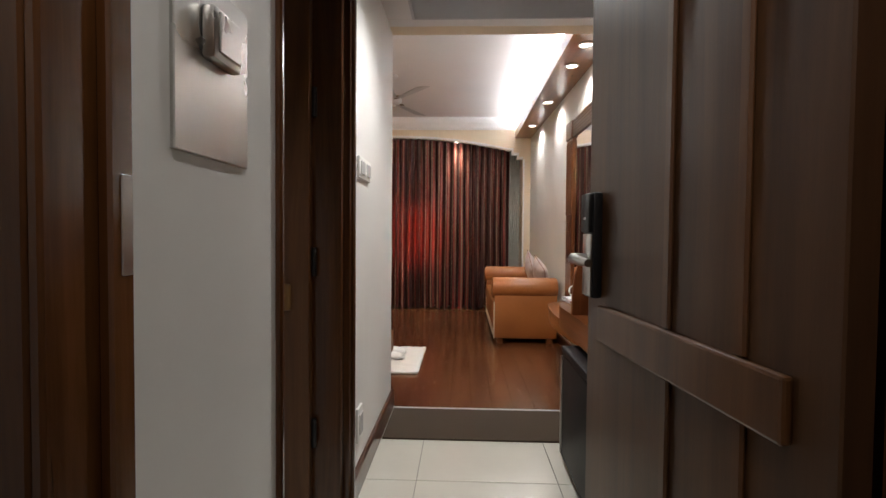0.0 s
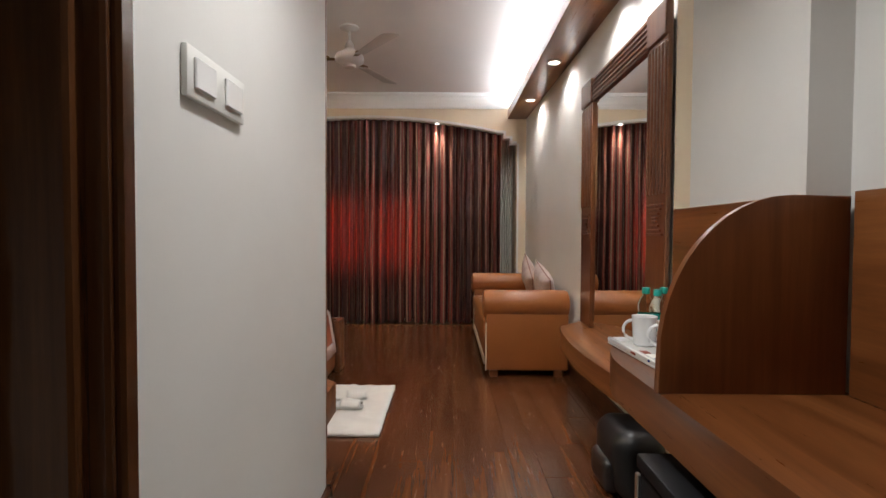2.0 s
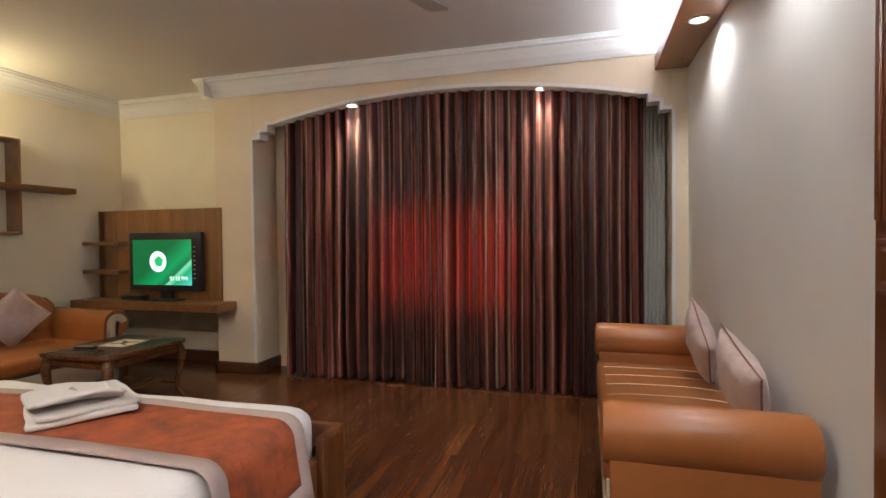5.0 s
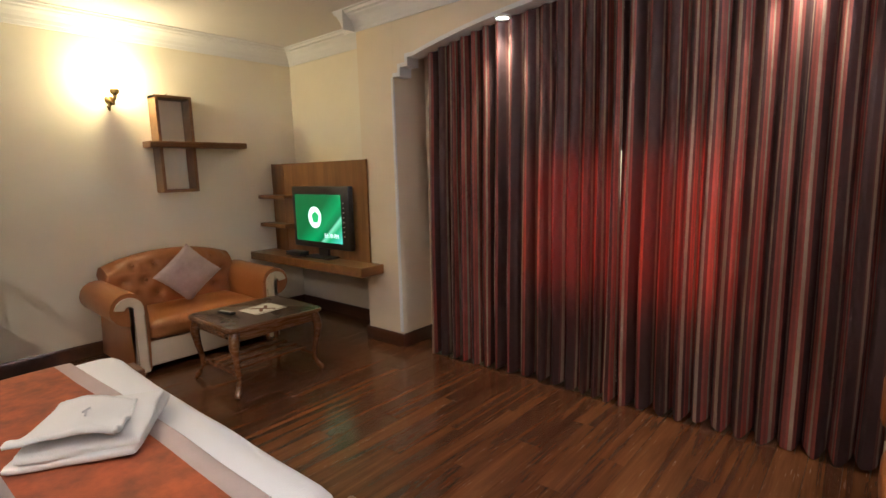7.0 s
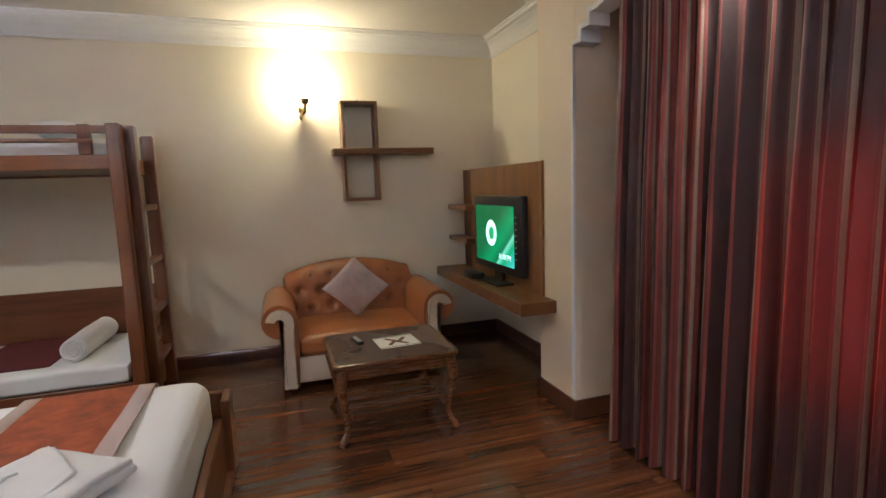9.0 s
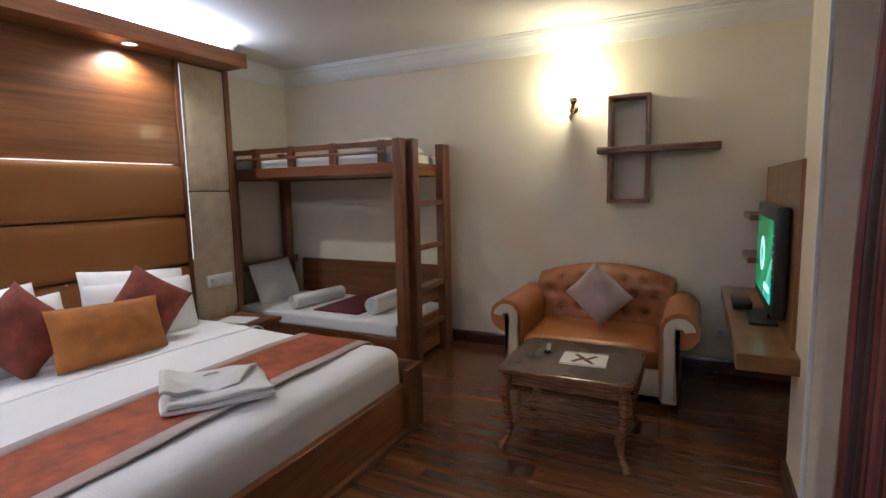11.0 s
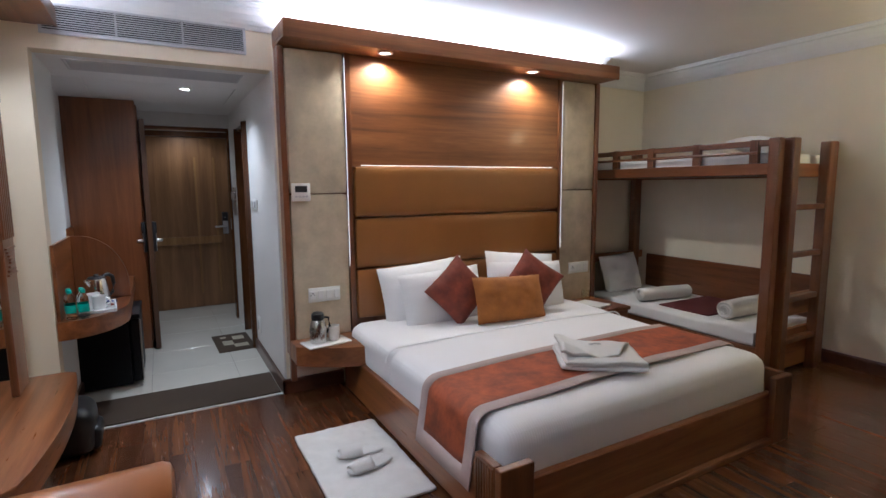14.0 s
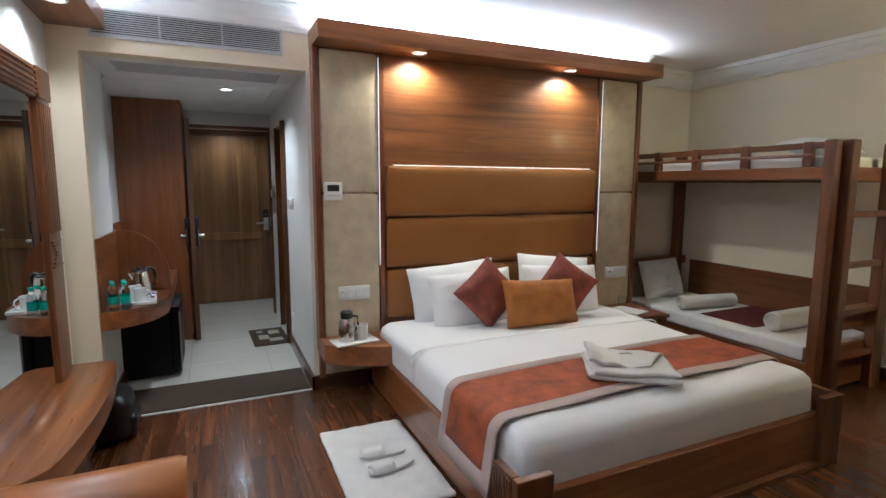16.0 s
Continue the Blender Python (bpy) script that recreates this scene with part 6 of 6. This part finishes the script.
for a in (-54, 67, 187):
    m_ = pose(FX, FY, 2.352, 0, 0, a)
    bm = bmesh.new()
    ol = [(0.17, -0.045), (0.62, -0.072), (0.645, -0.05), (0.645, 0.05), (0.62, 0.072), (0.17, 0.045)]
    prism(bm, ol, 0.004, None, 0.001)
    bmesh.ops.transform(bm, matrix=m_ @ pose(0, 0, 0, 11), verts=bm.verts)
    bl = part("blade", bm, "fan", fan)
    bm = bmesh.new()
    box(bm, (0.09, -0.018, 0.004), (0.24, 0.018, 0.010), 0.002)
    tube(bm, [(0.15, -0.018, 0.012), (0.19, -0.036, 0.014), (0.22, -0.02, 0.012)], 0.006, 6)
    tube(bm, [(0.15, 0.018, 0.012), (0.19, 0.036, 0.014), (0.22, 0.02, 0.012)], 0.006, 6)
    bmesh.ops.transform(bm, matrix=m_ @ pose(0, 0, 0, 11), verts=bm.verts)
    part("bracket", bm, "brass", bl, "brass blade bracket")

# ---- floor pieces: planks and tiles ----
rnd = random.Random(4)
PWID = 0.128


def plank_mesh(w, l):
    bm = bmesh.new()
    box(bm, (0, 0, -0.008), (w, l, 0.0), 0.0010)
    return finish(bm, "plank", "floor_plank")


cache = {}
nrow = int((XR - XL) / PWID) + 1
for r in range(nrow):
    x = XL + r * PWID
    w = min(PWID, XR - x) - 0.0014
    if w < 0.02:
        continue
    y = (YB if x < -2.80 else YH) - 0.0
    if x < 0.1 and x >= -2.8:
        y = YH
    step = 1.22 * (((r * 0.37) % 1) * 0.8 + 0.2)
    while y < YT:
        l = min(step, YT - y)
        key_ = (round(w, 3), round(l, 3))
        if l > 0.03:
            if key_ not in cache:
                cache[key_] = plank_mesh(w, l - 0.002)
            ob = new("plank", cache[key_])
            ob.location = (x, y, 0)
            ob.parent = base_floor
        y += step
        step = 1.22
grout = setting("floor_tiled", [((-0.12, -0.06, -0.009), (1.49, YH - 0.006, -0.004))], "grout", "glossy ivory tiled passage floor", "floor")
tmesh = {}
for i in range(3):
    for j in range(7):
        x0, y0 = -0.12 + 0.0 + i * 0.60 - 0.12, -0.06 + j * 0.60
        x1, y1 = min(x0 + 0.597, 1.49), min(y0 + 0.597, YH - 0.006)
        x0 = max(x0, -0.12)
        if x1 - x0 < 0.03 or y1 - y0 < 0.03:
            continue
        k_ = (round(x1 - x0, 3), round(y1 - y0, 3))
        if k_ not in tmesh:
            bm = bmesh.new()
            box(bm, (0, 0, -0.005), (x1 - x0, y1 - y0, 0.0), 0.0012)
            tmesh[k_] = finish(bm, "tile", "tile")
        ob = new("tile", tmesh[k_])
        ob.location = (x0, y0, 0)
        ob.parent = grout
